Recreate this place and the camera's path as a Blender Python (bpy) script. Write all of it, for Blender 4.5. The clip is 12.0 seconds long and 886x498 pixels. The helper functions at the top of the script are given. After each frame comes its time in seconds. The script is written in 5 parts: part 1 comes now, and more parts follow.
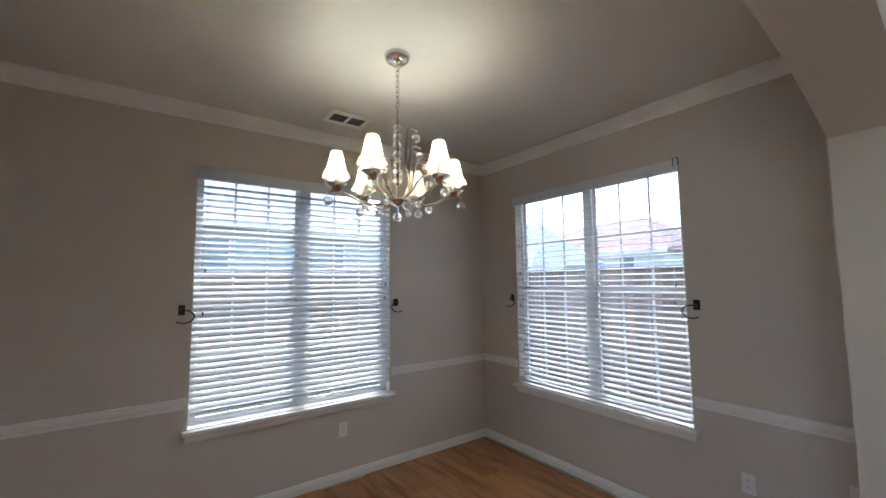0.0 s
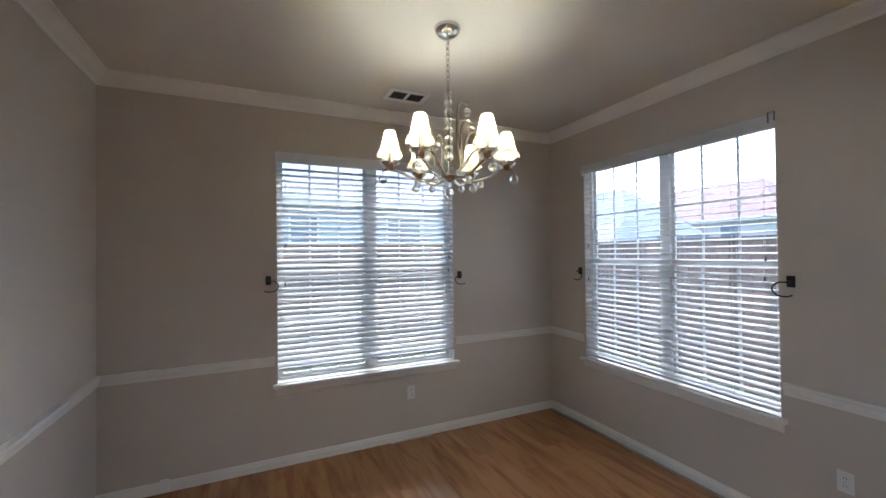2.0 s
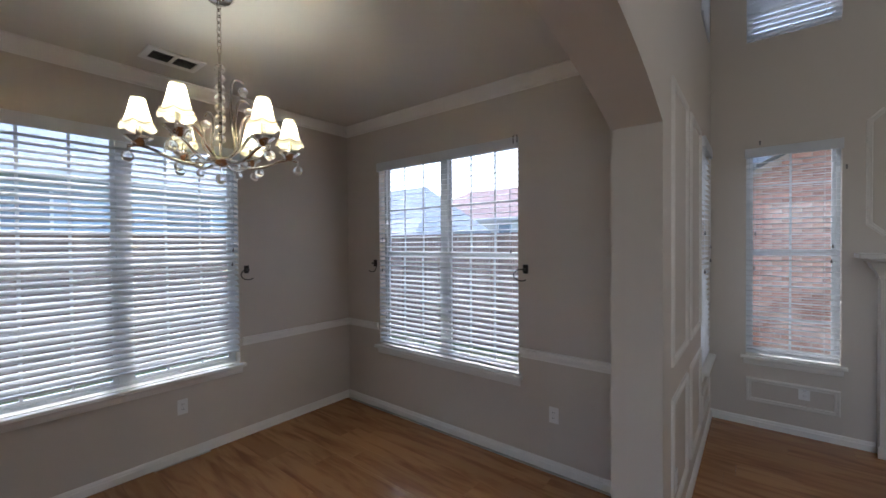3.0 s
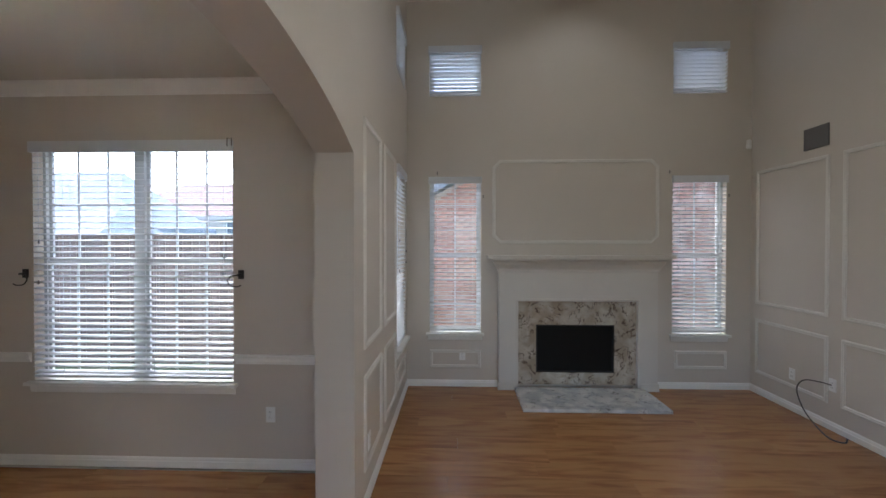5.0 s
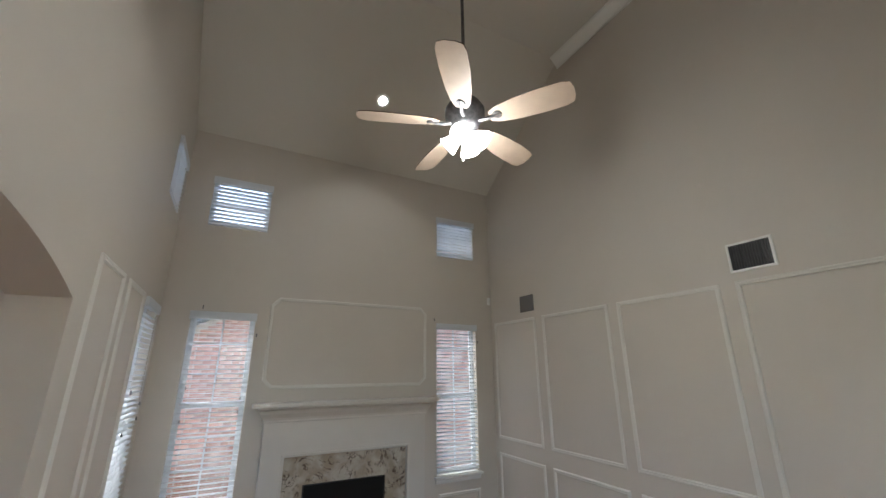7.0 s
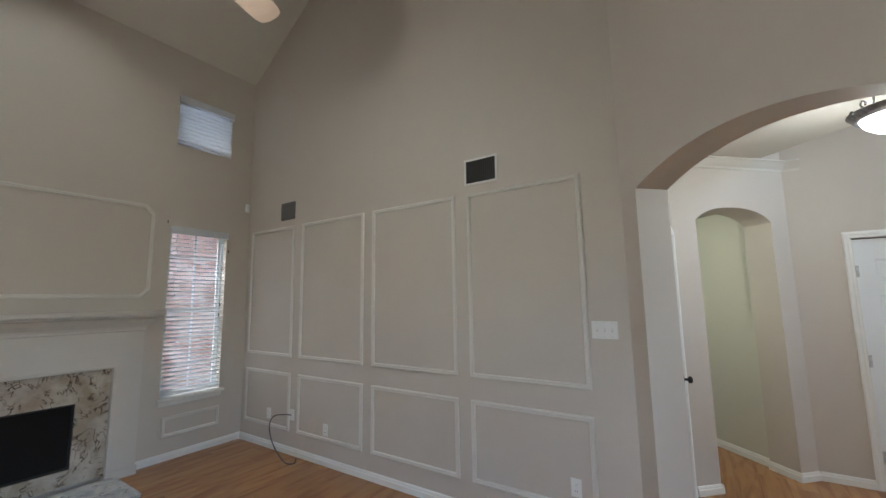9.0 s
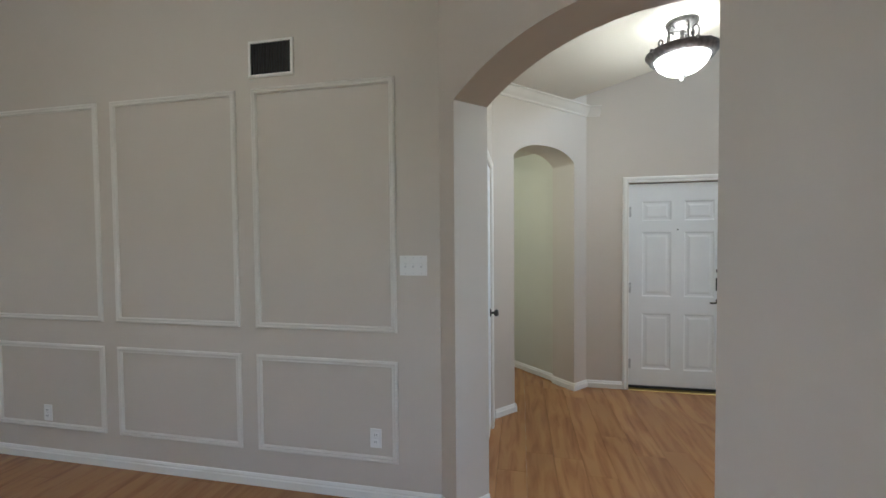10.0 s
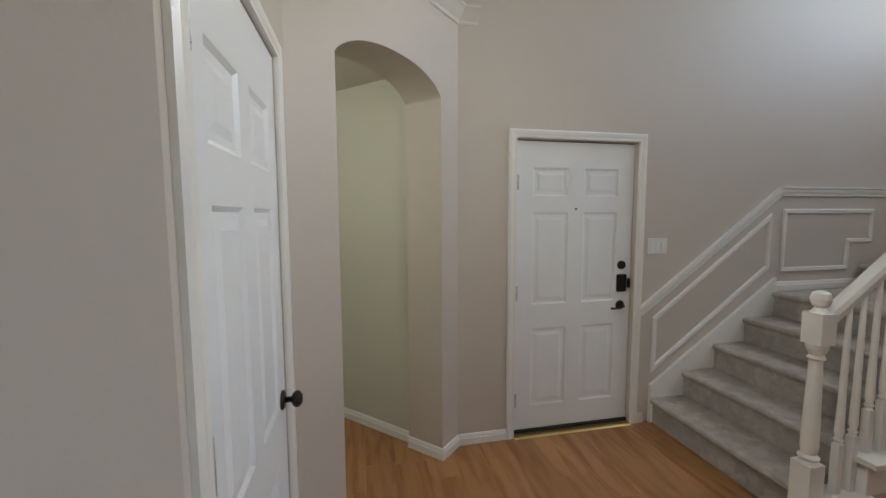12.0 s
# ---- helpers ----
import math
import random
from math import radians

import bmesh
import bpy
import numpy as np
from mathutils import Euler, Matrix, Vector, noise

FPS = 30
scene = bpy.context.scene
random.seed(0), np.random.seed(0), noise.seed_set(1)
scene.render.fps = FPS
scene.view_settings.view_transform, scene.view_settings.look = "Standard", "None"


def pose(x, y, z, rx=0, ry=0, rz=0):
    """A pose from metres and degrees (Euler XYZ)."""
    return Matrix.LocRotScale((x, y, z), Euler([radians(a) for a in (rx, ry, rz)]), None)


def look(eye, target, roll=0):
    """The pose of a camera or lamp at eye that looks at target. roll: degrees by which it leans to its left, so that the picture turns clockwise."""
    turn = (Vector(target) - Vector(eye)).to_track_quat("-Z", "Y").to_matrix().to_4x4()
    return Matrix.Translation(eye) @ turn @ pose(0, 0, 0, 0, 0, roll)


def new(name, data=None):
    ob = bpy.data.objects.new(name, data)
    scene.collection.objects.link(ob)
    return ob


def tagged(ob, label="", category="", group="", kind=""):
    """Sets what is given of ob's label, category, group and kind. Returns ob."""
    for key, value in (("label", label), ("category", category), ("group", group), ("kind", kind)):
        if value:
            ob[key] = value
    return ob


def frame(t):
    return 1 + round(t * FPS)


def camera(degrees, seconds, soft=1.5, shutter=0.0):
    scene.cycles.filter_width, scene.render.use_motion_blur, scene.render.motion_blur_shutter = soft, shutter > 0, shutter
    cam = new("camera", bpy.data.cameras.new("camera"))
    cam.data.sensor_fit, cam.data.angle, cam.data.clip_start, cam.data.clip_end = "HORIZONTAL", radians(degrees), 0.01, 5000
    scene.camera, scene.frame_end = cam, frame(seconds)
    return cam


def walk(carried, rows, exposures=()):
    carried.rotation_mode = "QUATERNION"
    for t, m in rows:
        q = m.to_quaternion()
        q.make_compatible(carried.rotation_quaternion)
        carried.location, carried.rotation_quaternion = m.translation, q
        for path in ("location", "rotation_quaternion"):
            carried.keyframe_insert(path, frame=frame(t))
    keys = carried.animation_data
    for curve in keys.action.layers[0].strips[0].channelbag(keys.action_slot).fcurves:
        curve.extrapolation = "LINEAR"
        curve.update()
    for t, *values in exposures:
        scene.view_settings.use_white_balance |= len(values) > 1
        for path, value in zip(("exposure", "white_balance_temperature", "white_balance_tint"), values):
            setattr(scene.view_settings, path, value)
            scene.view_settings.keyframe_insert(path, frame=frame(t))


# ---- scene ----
cam = camera(96.7, 12.0)
PATH = [
    (0, (0.329, -0.026, 1.589), (1.501, 1.586, 1.757), -0.6),
    (0.5, (0.334, -0.044, 1.576), (1.282, 1.711, 1.73), -0.7),
    (1, (0.352, -0.072, 1.582), (1.104, 1.778, 1.688), -0.7),
    (1.5, (0.405, -0.104, 1.601), (1.083, 1.777, 1.657), -0.7),
    (2, (0.431, -0.121, 1.61), (1.267, 1.696, 1.633), -0.7),
    (2.5, (0.478, -0.176, 1.639), (1.713, 1.397, 1.626), -0.6),
    (3, (0.523, -0.235, 1.616), (2.089, 1.009, 1.59), -0.4),
    (3.2, (0.529, -0.249, 1.631), (2.197, 0.853, 1.595), -0.4),
    (4.8, (0.375, -0.442, 1.625), (2.366, -0.25, 1.602), -0.0),
    (5, (0.344, -0.478, 1.646), (2.343, -0.411, 1.623), 0.0),
    (5.5, (0.293, -0.479, 1.725), (2.276, -0.739, 1.744), -0.0),
    (6, (0.229, -0.516, 1.795), (2.137, -1.064, 2.039), -0.2),
    (6.5, (0.206, -0.538, 1.869), (2.0, -1.287, 2.338), -0.1),
    (6.7, (0.199, -0.553, 1.868), (1.952, -1.355, 2.4), -0.1),
    (8.3, (0.206, -0.742, 1.63), (1.618, -2.078, 2.102), -0.4),
    (8.5, (0.196, -0.825, 1.622), (1.542, -2.25, 2.019), -0.6),
    (8.9, (0.16, -1.012, 1.602), (1.312, -2.623, 1.877), -0.9),
    (9, (0.152, -1.059, 1.599), (1.247, -2.713, 1.85), -0.9),
    (9.5, (0.112, -1.32, 1.54), (0.894, -3.159, 1.619), -0.9),
    (10, (0.125, -1.649, 1.537), (0.511, -3.611, 1.481), -0.5),
    (10.5, (0.127, -2.024, 1.522), (0.203, -4.019, 1.412), -0.1),
    (11, (0.091, -2.456, 1.547), (-0.074, -4.444, 1.398), -0.1),
    (11.5, (0.101, -2.908, 1.561), (-0.233, -4.873, 1.391), 0.0),
    (12, (0.093, -3.374, 1.566), (-0.319, -5.324, 1.391), -0.2),
]
walk(cam, [(t, look(eye, target, roll)) for t, eye, target, roll in PATH],
     [(0, 3.25, 5680, 6), (2, 3.2, 5680, 6), (3, 2.85, 5700, 8), (5, 3.25, 5850, 6), (5.6, 3.2, 6000, 9), (6.5, 3.5, 5850, 3), (8.5, 3.5, 5880, 4), (10, 3.4, 5800, 2), (10.5, 3.38, 6100, 8), (11, 3.36, 6300, 10), (11.5, 3.28, 6300, 10), (12, 3.13, 6200, 6)])

# lamps, in watts
CHAND_W, FAN_W, SPOT_W, FOYER_W = 0.5, 3.3, 1.8, 1.4
# daylight through unseen, inferred windows, and a bulb added in the small hall
STAIR_W, LIVING_W, HALL_W = 4.5, 0.8, 1.15

# ---- world, sun, exposure ----
world = bpy.data.worlds.new("sky")
scene.world = world
world.use_nodes = True
_n = world.node_tree.nodes
_sky = _n.new("ShaderNodeTexSky")
_sky.sky_type = "NISHITA"
_sky.sun_disc = False
_sky.sun_elevation = radians(55)
_sky.sun_rotation = radians(40)
_sky.air_density = 1.0
_sky.dust_density = 3.0
_n["Background"].inputs["Strength"].default_value = 0.125
world.node_tree.links.new(_sky.outputs["Color"], _n["Background"].inputs["Color"])
sun = new("sun", bpy.data.lights.new("sun", "SUN"))
sun.data.energy = 0.36
sun.data.angle = radians(45)
sun.data.color = (1.0, 0.96, 0.9)
sun.matrix_world = look((11.0, 13.2, 24.5), (0, 0, 0))


def bulb(name, x, y, z, watts, colour, radius=0.04):
    ob = new(name, bpy.data.lights.new(name, "POINT"))
    ob.data.energy = watts
    ob.data.color = colour
    ob.data.shadow_soft_size = radius
    ob.matrix_world = pose(x, y, z)
    return ob


# ---- materials ----
def material(name, base, rough=0.5, metal=0.0, vary=0.06, scale=3.0, bump=0.0, bump_scale=120.0, second=None,
             mix_scale=8.0, per_object=0.0, spec=0.5):
    """A surface with slow blotches, fine relief and, where wanted, a second colour in patches."""
    m = bpy.data.materials.new(name)
    m.use_nodes = True
    t = m.node_tree
    p = t.nodes["Principled BSDF"]
    p.inputs["Roughness"].default_value = rough
    p.inputs["Metallic"].default_value = metal
    p.inputs["Specular IOR Level"].default_value = spec
    co = t.nodes.new("ShaderNodeTexCoord")
    n1 = t.nodes.new("ShaderNodeTexNoise")
    n1.inputs["Scale"].default_value = scale
    n1.inputs["Detail"].default_value = 5
    t.links.new(co.outputs["Object"], n1.inputs["Vector"])
    hsv = t.nodes.new("ShaderNodeHueSaturation")
    hsv.inputs["Color"].default_value = (*base, 1)
    mr = t.nodes.new("ShaderNodeMapRange")
    mr.inputs["From Min"].default_value, mr.inputs["From Max"].default_value = 0.3, 0.7
    mr.inputs["To Min"].default_value, mr.inputs["To Max"].default_value = 1 - vary, 1 + vary
    t.links.new(n1.outputs["Fac"], mr.inputs["Value"])
    value = mr.outputs["Result"]
    if per_object:
        oi = t.nodes.new("ShaderNodeObjectInfo")
        r2 = t.nodes.new("ShaderNodeMapRange")
        r2.inputs["To Min"].default_value, r2.inputs["To Max"].default_value = 1 - per_object, 1 + per_object
        t.links.new(oi.outputs["Random"], r2.inputs["Value"])
        mu = t.nodes.new("ShaderNodeMath")
        mu.operation = "MULTIPLY"
        t.links.new(value, mu.inputs[0])
        t.links.new(r2.outputs["Result"], mu.inputs[1])
        value = mu.outputs[0]
    t.links.new(value, hsv.inputs["Value"])
    colour = hsv.outputs["Color"]
    if second:
        n2 = t.nodes.new("ShaderNodeTexNoise")
        n2.inputs["Scale"].default_value = mix_scale
        n2.inputs["Detail"].default_value = 6
        n2.inputs["Distortion"].default_value = 0.6
        t.links.new(co.outputs["Object"], n2.inputs["Vector"])
        ramp = t.nodes.new("ShaderNodeMapRange")
        ramp.inputs["From Min"].default_value, ramp.inputs["From Max"].default_value = 0.42, 0.62
        t.links.new(n2.outputs["Fac"], ramp.inputs["Value"])
        mx = t.nodes.new("ShaderNodeMixRGB")
        mx.inputs["Color2"].default_value = (*second, 1)
        t.links.new(ramp.outputs["Result"], mx.inputs["Fac"])
        t.links.new(colour, mx.inputs["Color1"])
        colour = mx.outputs["Color"]
    t.links.new(colour, p.inputs["Base Color"])
    if bump:
        n3 = t.nodes.new("ShaderNodeTexNoise")
        n3.inputs["Scale"].default_value = bump_scale
        n3.inputs["Detail"].default_value = 3
        t.links.new(co.outputs["Object"], n3.inputs["Vector"])
        b = t.nodes.new("ShaderNodeBump")
        b.inputs["Strength"].default_value = bump
        b.inputs["Distance"].default_value = 0.002
        t.links.new(n3.outputs["Fac"], b.inputs["Height"])
        t.links.new(b.outputs["Normal"], p.inputs["Normal"])
    return m


def wood_floor_material():
    m = material("laminate_planks", (0.385, 0.19, 0.075), rough=0.24, vary=0.1, scale=1.5, per_object=0.1, spec=0.45)
    t = m.node_tree
    p = t.nodes["Principled BSDF"]
    old = p.inputs["Base Color"].links[0].from_socket
    co = t.nodes.new("ShaderNodeTexCoord")
    oi = t.nodes.new("ShaderNodeObjectInfo")
    add = t.nodes.new("ShaderNodeVectorMath")
    add.operation = "MULTIPLY_ADD"
    add.inputs[1].default_value = (7, 0.9, 1)
    t.links.new(co.outputs["Object"], add.inputs[0])
    sc = t.nodes.new("ShaderNodeVectorMath")
    sc.operation = "SCALE"
    sc.inputs["Scale"].default_value = 40
    cmb = t.nodes.new("ShaderNodeCombineXYZ")
    for k in ("X", "Y", "Z"):
        t.links.new(oi.outputs["Random"], cmb.inputs[k])
    t.links.new(cmb.outputs["Vector"], sc.inputs[0])
    t.links.new(sc.outputs["Vector"], add.inputs[2])
    g = t.nodes.new("ShaderNodeTexNoise")
    g.inputs["Scale"].default_value = 2.2
    g.inputs["Detail"].default_value = 7
    g.inputs["Distortion"].default_value = 0.5
    t.links.new(add.outputs["Vector"], g.inputs["Vector"])
    r = t.nodes.new("ShaderNodeMapRange")
    r.inputs["From Min"].default_value, r.inputs["From Max"].default_value = 0.44, 0.7
    t.links.new(g.outputs["Fac"], r.inputs["Value"])
    mx = t.nodes.new("ShaderNodeMixRGB")
    mx.inputs["Color2"].default_value = (0.25, 0.11, 0.042, 1)
    t.links.new(r.outputs["Result"], mx.inputs["Fac"])
    t.links.new(old, mx.inputs["Color1"])
    t.links.new(mx.outputs["Color"], p.inputs["Base Color"])
    return m


def granite_material(name, base, cloud, vein, width):
    """Polished granite: pale ground, cloudy patches, and dark veins that come and go."""
    m = material(name, base, rough=0.14, vary=0.15, scale=7, second=cloud, mix_scale=6)
    t = m.node_tree
    p = t.nodes["Principled BSDF"]
    old = p.inputs["Base Color"].links[0].from_socket
    co = t.nodes.new("ShaderNodeTexCoord")
    n = t.nodes.new("ShaderNodeTexNoise")
    n.inputs["Scale"].default_value, n.inputs["Detail"].default_value, n.inputs["Distortion"].default_value = 5, 8, 2.6
    t.links.new(co.outputs["Object"], n.inputs["Vector"])
    r = t.nodes.new("ShaderNodeValToRGB")
    e = r.color_ramp.elements
    e[0].position, e[0].color = 0.5 - width, (0, 0, 0, 1)
    e[1].position, e[1].color = 0.5, (1, 1, 1, 1)
    k = e.new(0.5 + width)
    k.color = (0, 0, 0, 1)
    t.links.new(n.outputs["Fac"], r.inputs["Fac"])
    gap = t.nodes.new("ShaderNodeTexNoise")
    gap.inputs["Scale"].default_value, gap.inputs["Detail"].default_value = 9, 3
    t.links.new(co.outputs["Object"], gap.inputs["Vector"])
    g = t.nodes.new("ShaderNodeMapRange")
    g.inputs["From Min"].default_value, g.inputs["From Max"].default_value = 0.45, 0.58
    t.links.new(gap.outputs["Fac"], g.inputs["Value"])
    mu = t.nodes.new("ShaderNodeMath")
    mu.operation = "MULTIPLY"
    t.links.new(r.outputs["Color"], mu.inputs[0])
    t.links.new(g.outputs["Result"], mu.inputs[1])
    mx = t.nodes.new("ShaderNodeMixRGB")
    mx.inputs["Color2"].default_value = (*vein, 1)
    t.links.new(mu.outputs[0], mx.inputs["Fac"])
    t.links.new(old, mx.inputs["Color1"])
    t.links.new(mx.outputs["Color"], p.inputs["Base Color"])
    return m


def glass_material(name, tint=(1, 1, 1), rough=0.0):
    m = bpy.data.materials.new(name)
    m.use_nodes = True
    p = m.node_tree.nodes["Principled BSDF"]
    p.inputs["Base Color"].default_value = (*tint, 1)
    p.inputs["Transmission Weight"].default_value = 1
    p.inputs["Roughness"].default_value = rough
    p.inputs["IOR"].default_value = 1.45
    return m


def glowing(name, colour, strength, pale=1.0):
    m = bpy.data.materials.new(name)
    m.use_nodes = True
    p = m.node_tree.nodes["Principled BSDF"]
    p.inputs["Base Color"].default_value = (*[pale * v for v in colour], 1)
    p.inputs["Emission Color"].default_value = (*colour, 1)
    p.inputs["Emission Strength"].default_value = strength
    p.inputs["Roughness"].default_value = 0.4
    return m


PAINT = material("beige_wall_paint", (0.565, 0.508, 0.445), rough=0.55, vary=0.03, scale=0.8, bump=0.1, bump_scale=140)
CEIL = material("beige_ceiling_paint", (0.62, 0.58, 0.515), rough=0.7, vary=0.025, scale=0.8, bump=0.3, bump_scale=60)
TRIM = material("white_semigloss_trim", (0.78, 0.76, 0.72), rough=0.35, vary=0.02, scale=4, bump=0.05)
PANELP = material("pale_moulding_paint", (0.67, 0.635, 0.58), rough=0.4, vary=0.02, scale=4, bump=0.05)
DOORW = material("white_door_paint", (0.78, 0.79, 0.8), rough=0.32, vary=0.02, scale=4, bump=0.06)
SLAT = material("white_blind_slat", (0.69, 0.7, 0.72), rough=0.4, vary=0.02, scale=5)
_t = SLAT.node_tree                                  # thin vinyl lets some daylight through
_tr, _mix = _t.nodes.new("ShaderNodeBsdfTranslucent"), _t.nodes.new("ShaderNodeMixShader")
_tr.inputs["Color"].default_value = (0.8, 0.81, 0.82, 1)
_mix.inputs["Fac"].default_value = 0.22
_t.links.new(_t.nodes["Principled BSDF"].outputs["BSDF"], _mix.inputs[1])
_t.links.new(_tr.outputs["BSDF"], _mix.inputs[2])
_t.links.new(_mix.outputs["Shader"], _t.nodes["Material Output"].inputs["Surface"])
VINYL = material("white_window_vinyl", (0.7, 0.72, 0.74), rough=0.4, vary=0.03)
PLASTIC = material("white_plastic", (0.78, 0.77, 0.75), rough=0.35, vary=0.02)
DARKM = material("dark_bronze", (0.03, 0.026, 0.024), rough=0.38, metal=0.7, vary=0.2, scale=30)
IRON = material("antique_pewter", (0.16, 0.15, 0.15), rough=0.45, metal=0.8, vary=0.3, scale=40)
CHROME = material("polished_chrome", (0.66, 0.63, 0.6), rough=0.12, metal=1.0, vary=0.05, scale=20)
HINGE = material("worn_steel_hinge", (0.5, 0.5, 0.51), rough=0.4, metal=0.6, vary=0.2, scale=30)
STEEL = material("satin_steel", (0.6, 0.6, 0.6), rough=0.3, metal=1.0, vary=0.05)
BLACK = material("matt_black", (0.012, 0.012, 0.012), rough=0.6, vary=0.3, scale=10, bump=0.2)
DARKGLASS = material("dark_fireplace_glass", (0.006, 0.006, 0.006), rough=0.3, vary=0.1, spec=0.2)
FIREP = material("cream_fireplace_paint", (0.6, 0.555, 0.5), rough=0.4, vary=0.02, scale=4, bump=0.05)
FLOOR = wood_floor_material()
GRANITE = granite_material("beige_veined_granite", (0.47, 0.41, 0.34), (0.34, 0.28, 0.21), (0.06, 0.035, 0.025), 0.04)
HEARTH = granite_material("grey_veined_granite", (0.62, 0.61, 0.58), (0.42, 0.43, 0.44), (0.13, 0.12, 0.12), 0.025)
CARPET = material("grey_carpet", (0.42, 0.39, 0.35), rough=0.95, vary=0.14, scale=9, bump=1.0, bump_scale=260, second=(0.35, 0.32, 0.285), mix_scale=14, spec=0.1)
BLADE = material("maple_blade", (0.5, 0.39, 0.3), rough=0.4, vary=0.1, scale=6)
BLADE_EDGE = material("dark_walnut_edge", (0.09, 0.055, 0.035), rough=0.45, vary=0.1, scale=6)
CRYSTAL = glass_material("crystal")
PANE = glass_material("window_pane")
SHADE = glowing("lit_fabric_shade", (1.0, 0.88, 0.58), 0.045, 0.55)
_t = SHADE.node_tree                                 # the bulb shines through the fabric
_tr, _mix = _t.nodes.new("ShaderNodeBsdfTranslucent"), _t.nodes.new("ShaderNodeMixShader")
_tr.inputs["Color"].default_value = (1.0, 0.93, 0.76, 1)
_mix.inputs["Fac"].default_value = 0.35
_t.links.new(_t.nodes["Principled BSDF"].outputs["BSDF"], _mix.inputs[1])
_t.links.new(_tr.outputs["BSDF"], _mix.inputs[2])
_t.links.new(_mix.outputs["Shader"], _t.nodes["Material Output"].inputs["Surface"])
SHADETRIM = material("shade_braid", (0.5, 0.42, 0.27), rough=0.8)
BULBGLASS = glowing("lit_bulb", (1.0, 0.95, 0.8), 0.8)
FROST = glowing("lit_frosted_glass", (1.0, 0.98, 0.95), 1.6)
ALABASTER = glowing("lit_alabaster_bowl", (1.0, 0.99, 0.96), 0.6)
HALLP = material("pale_green_hall_paint", (0.585, 0.57, 0.485), rough=0.55, vary=0.03, scale=0.8, bump=0.1, bump_scale=140)
SLOT = material("grey_switch_slot", (0.6, 0.59, 0.58), rough=0.5)
BRASS = material("brass_threshold", (0.7, 0.5, 0.2), rough=0.3, metal=1.0)
GRILLE = material("grey_speaker_cloth", (0.15, 0.14, 0.135), rough=0.9, vary=0.1, scale=200)
CABLE = material("brown_cable", (0.06, 0.045, 0.04), rough=0.5)
BRICK = material("orange_red_brick", (0.42, 0.22, 0.165), rough=0.85, vary=0.15, scale=4, per_object=0.25, second=(0.6, 0.44, 0.38), mix_scale=2.2, bump=0.6, bump_scale=40)
MORTAR = material("grey_mortar", (0.55, 0.5, 0.45), rough=0.95, vary=0.1, bump=0.5)
CEDAR = material("weathered_cedar", (0.23, 0.165, 0.14), rough=0.85, vary=0.2, scale=3, per_object=0.2, bump=0.5, bump_scale=30)
GRASS = material("lawn", (0.055, 0.085, 0.03), rough=0.95, vary=0.3, scale=2, second=(0.085, 0.095, 0.04), mix_scale=0.8, bump=1.0, bump_scale=30)
SIDING = material("grey_blue_siding", (0.38, 0.44, 0.5), rough=0.7, vary=0.06)
CREAM = material("cream_siding", (0.62, 0.6, 0.56), rough=0.7, vary=0.06)
FARGLASS = material("house_window_glass", (0.2, 0.24, 0.28), rough=0.1, vary=0.1)
SHINGLE = material("grey_shingle", (0.24, 0.26, 0.3), rough=0.9, vary=0.15, scale=3, bump=0.5, bump_scale=12)
REDSHINGLE = material("brown_shingle", (0.2, 0.13, 0.125), rough=0.9, vary=0.15, scale=3, bump=0.5, bump_scale=12)


# ---- mesh helpers ----
def part(name, bm, mat, parent=None, label="", smooth=False):
    bmesh.ops.recalc_face_normals(bm, faces=bm.faces)
    me = bpy.data.meshes.new(name)
    bm.to_mesh(me)
    bm.free()
    me.materials.append(mat)
    if smooth:
        for f in me.polygons:
            f.use_smooth = True
    ob = new(name, me)
    ob.parent = parent
    if label:
        ob["label"] = label
    return ob


def thing(name, m, label, category, group="", kind=""):
    ob = new(name)
    ob.empty_display_size = 0.1
    ob.matrix_world = m
    return tagged(ob, label, category, group, kind)


def box(bm, x0, x1, y0, y1, z0, z1, m=None):
    vs = [bm.verts.new((x, y, z)) for z in (z0, z1) for y in (y0, y1) for x in (x0, x1)]
    for q in ((0, 1, 3, 2), (4, 5, 7, 6), (0, 1, 5, 4), (2, 3, 7, 6), (0, 2, 6, 4), (1, 3, 7, 5)):
        bm.faces.new([vs[i] for i in q])
    if m:
        bmesh.ops.transform(bm, matrix=m, verts=vs)
    return bm


def block(x0, x1, y0, y1, z0, z1, bevel=0.0):
    bm = box(bmesh.new(), min(x0, x1), max(x0, x1), min(y0, y1), max(y0, y1), z0, z1)
    if bevel:
        bmesh.ops.bevel(bm, geom=bm.edges[:], offset=bevel, segments=2, affect="EDGES", profile=0.6)
    return bm


def lathe(bm, profile, seg=24, m=None):
    """A body of revolution about z from (radius, height) pairs."""
    rings = []
    made = []
    for r, z in profile:
        if r < 1e-5:
            ring = [bm.verts.new((0, 0, z))]
        else:
            ring = [bm.verts.new((r * math.cos(2 * math.pi * i / seg), r * math.sin(2 * math.pi * i / seg), z)) for i in range(seg)]
        rings.append(ring)
        made += ring
    for a, b in zip(rings, rings[1:]):
        for i in range(seg):
            q = []
            for v in (a[i % len(a)], a[(i + 1) % len(a)], b[(i + 1) % len(b)], b[i % len(b)]):
                if v not in q:
                    q.append(v)
            if len(q) > 2:
                bm.faces.new(q)
    if m:
        bmesh.ops.transform(bm, matrix=m, verts=made)
    return bm


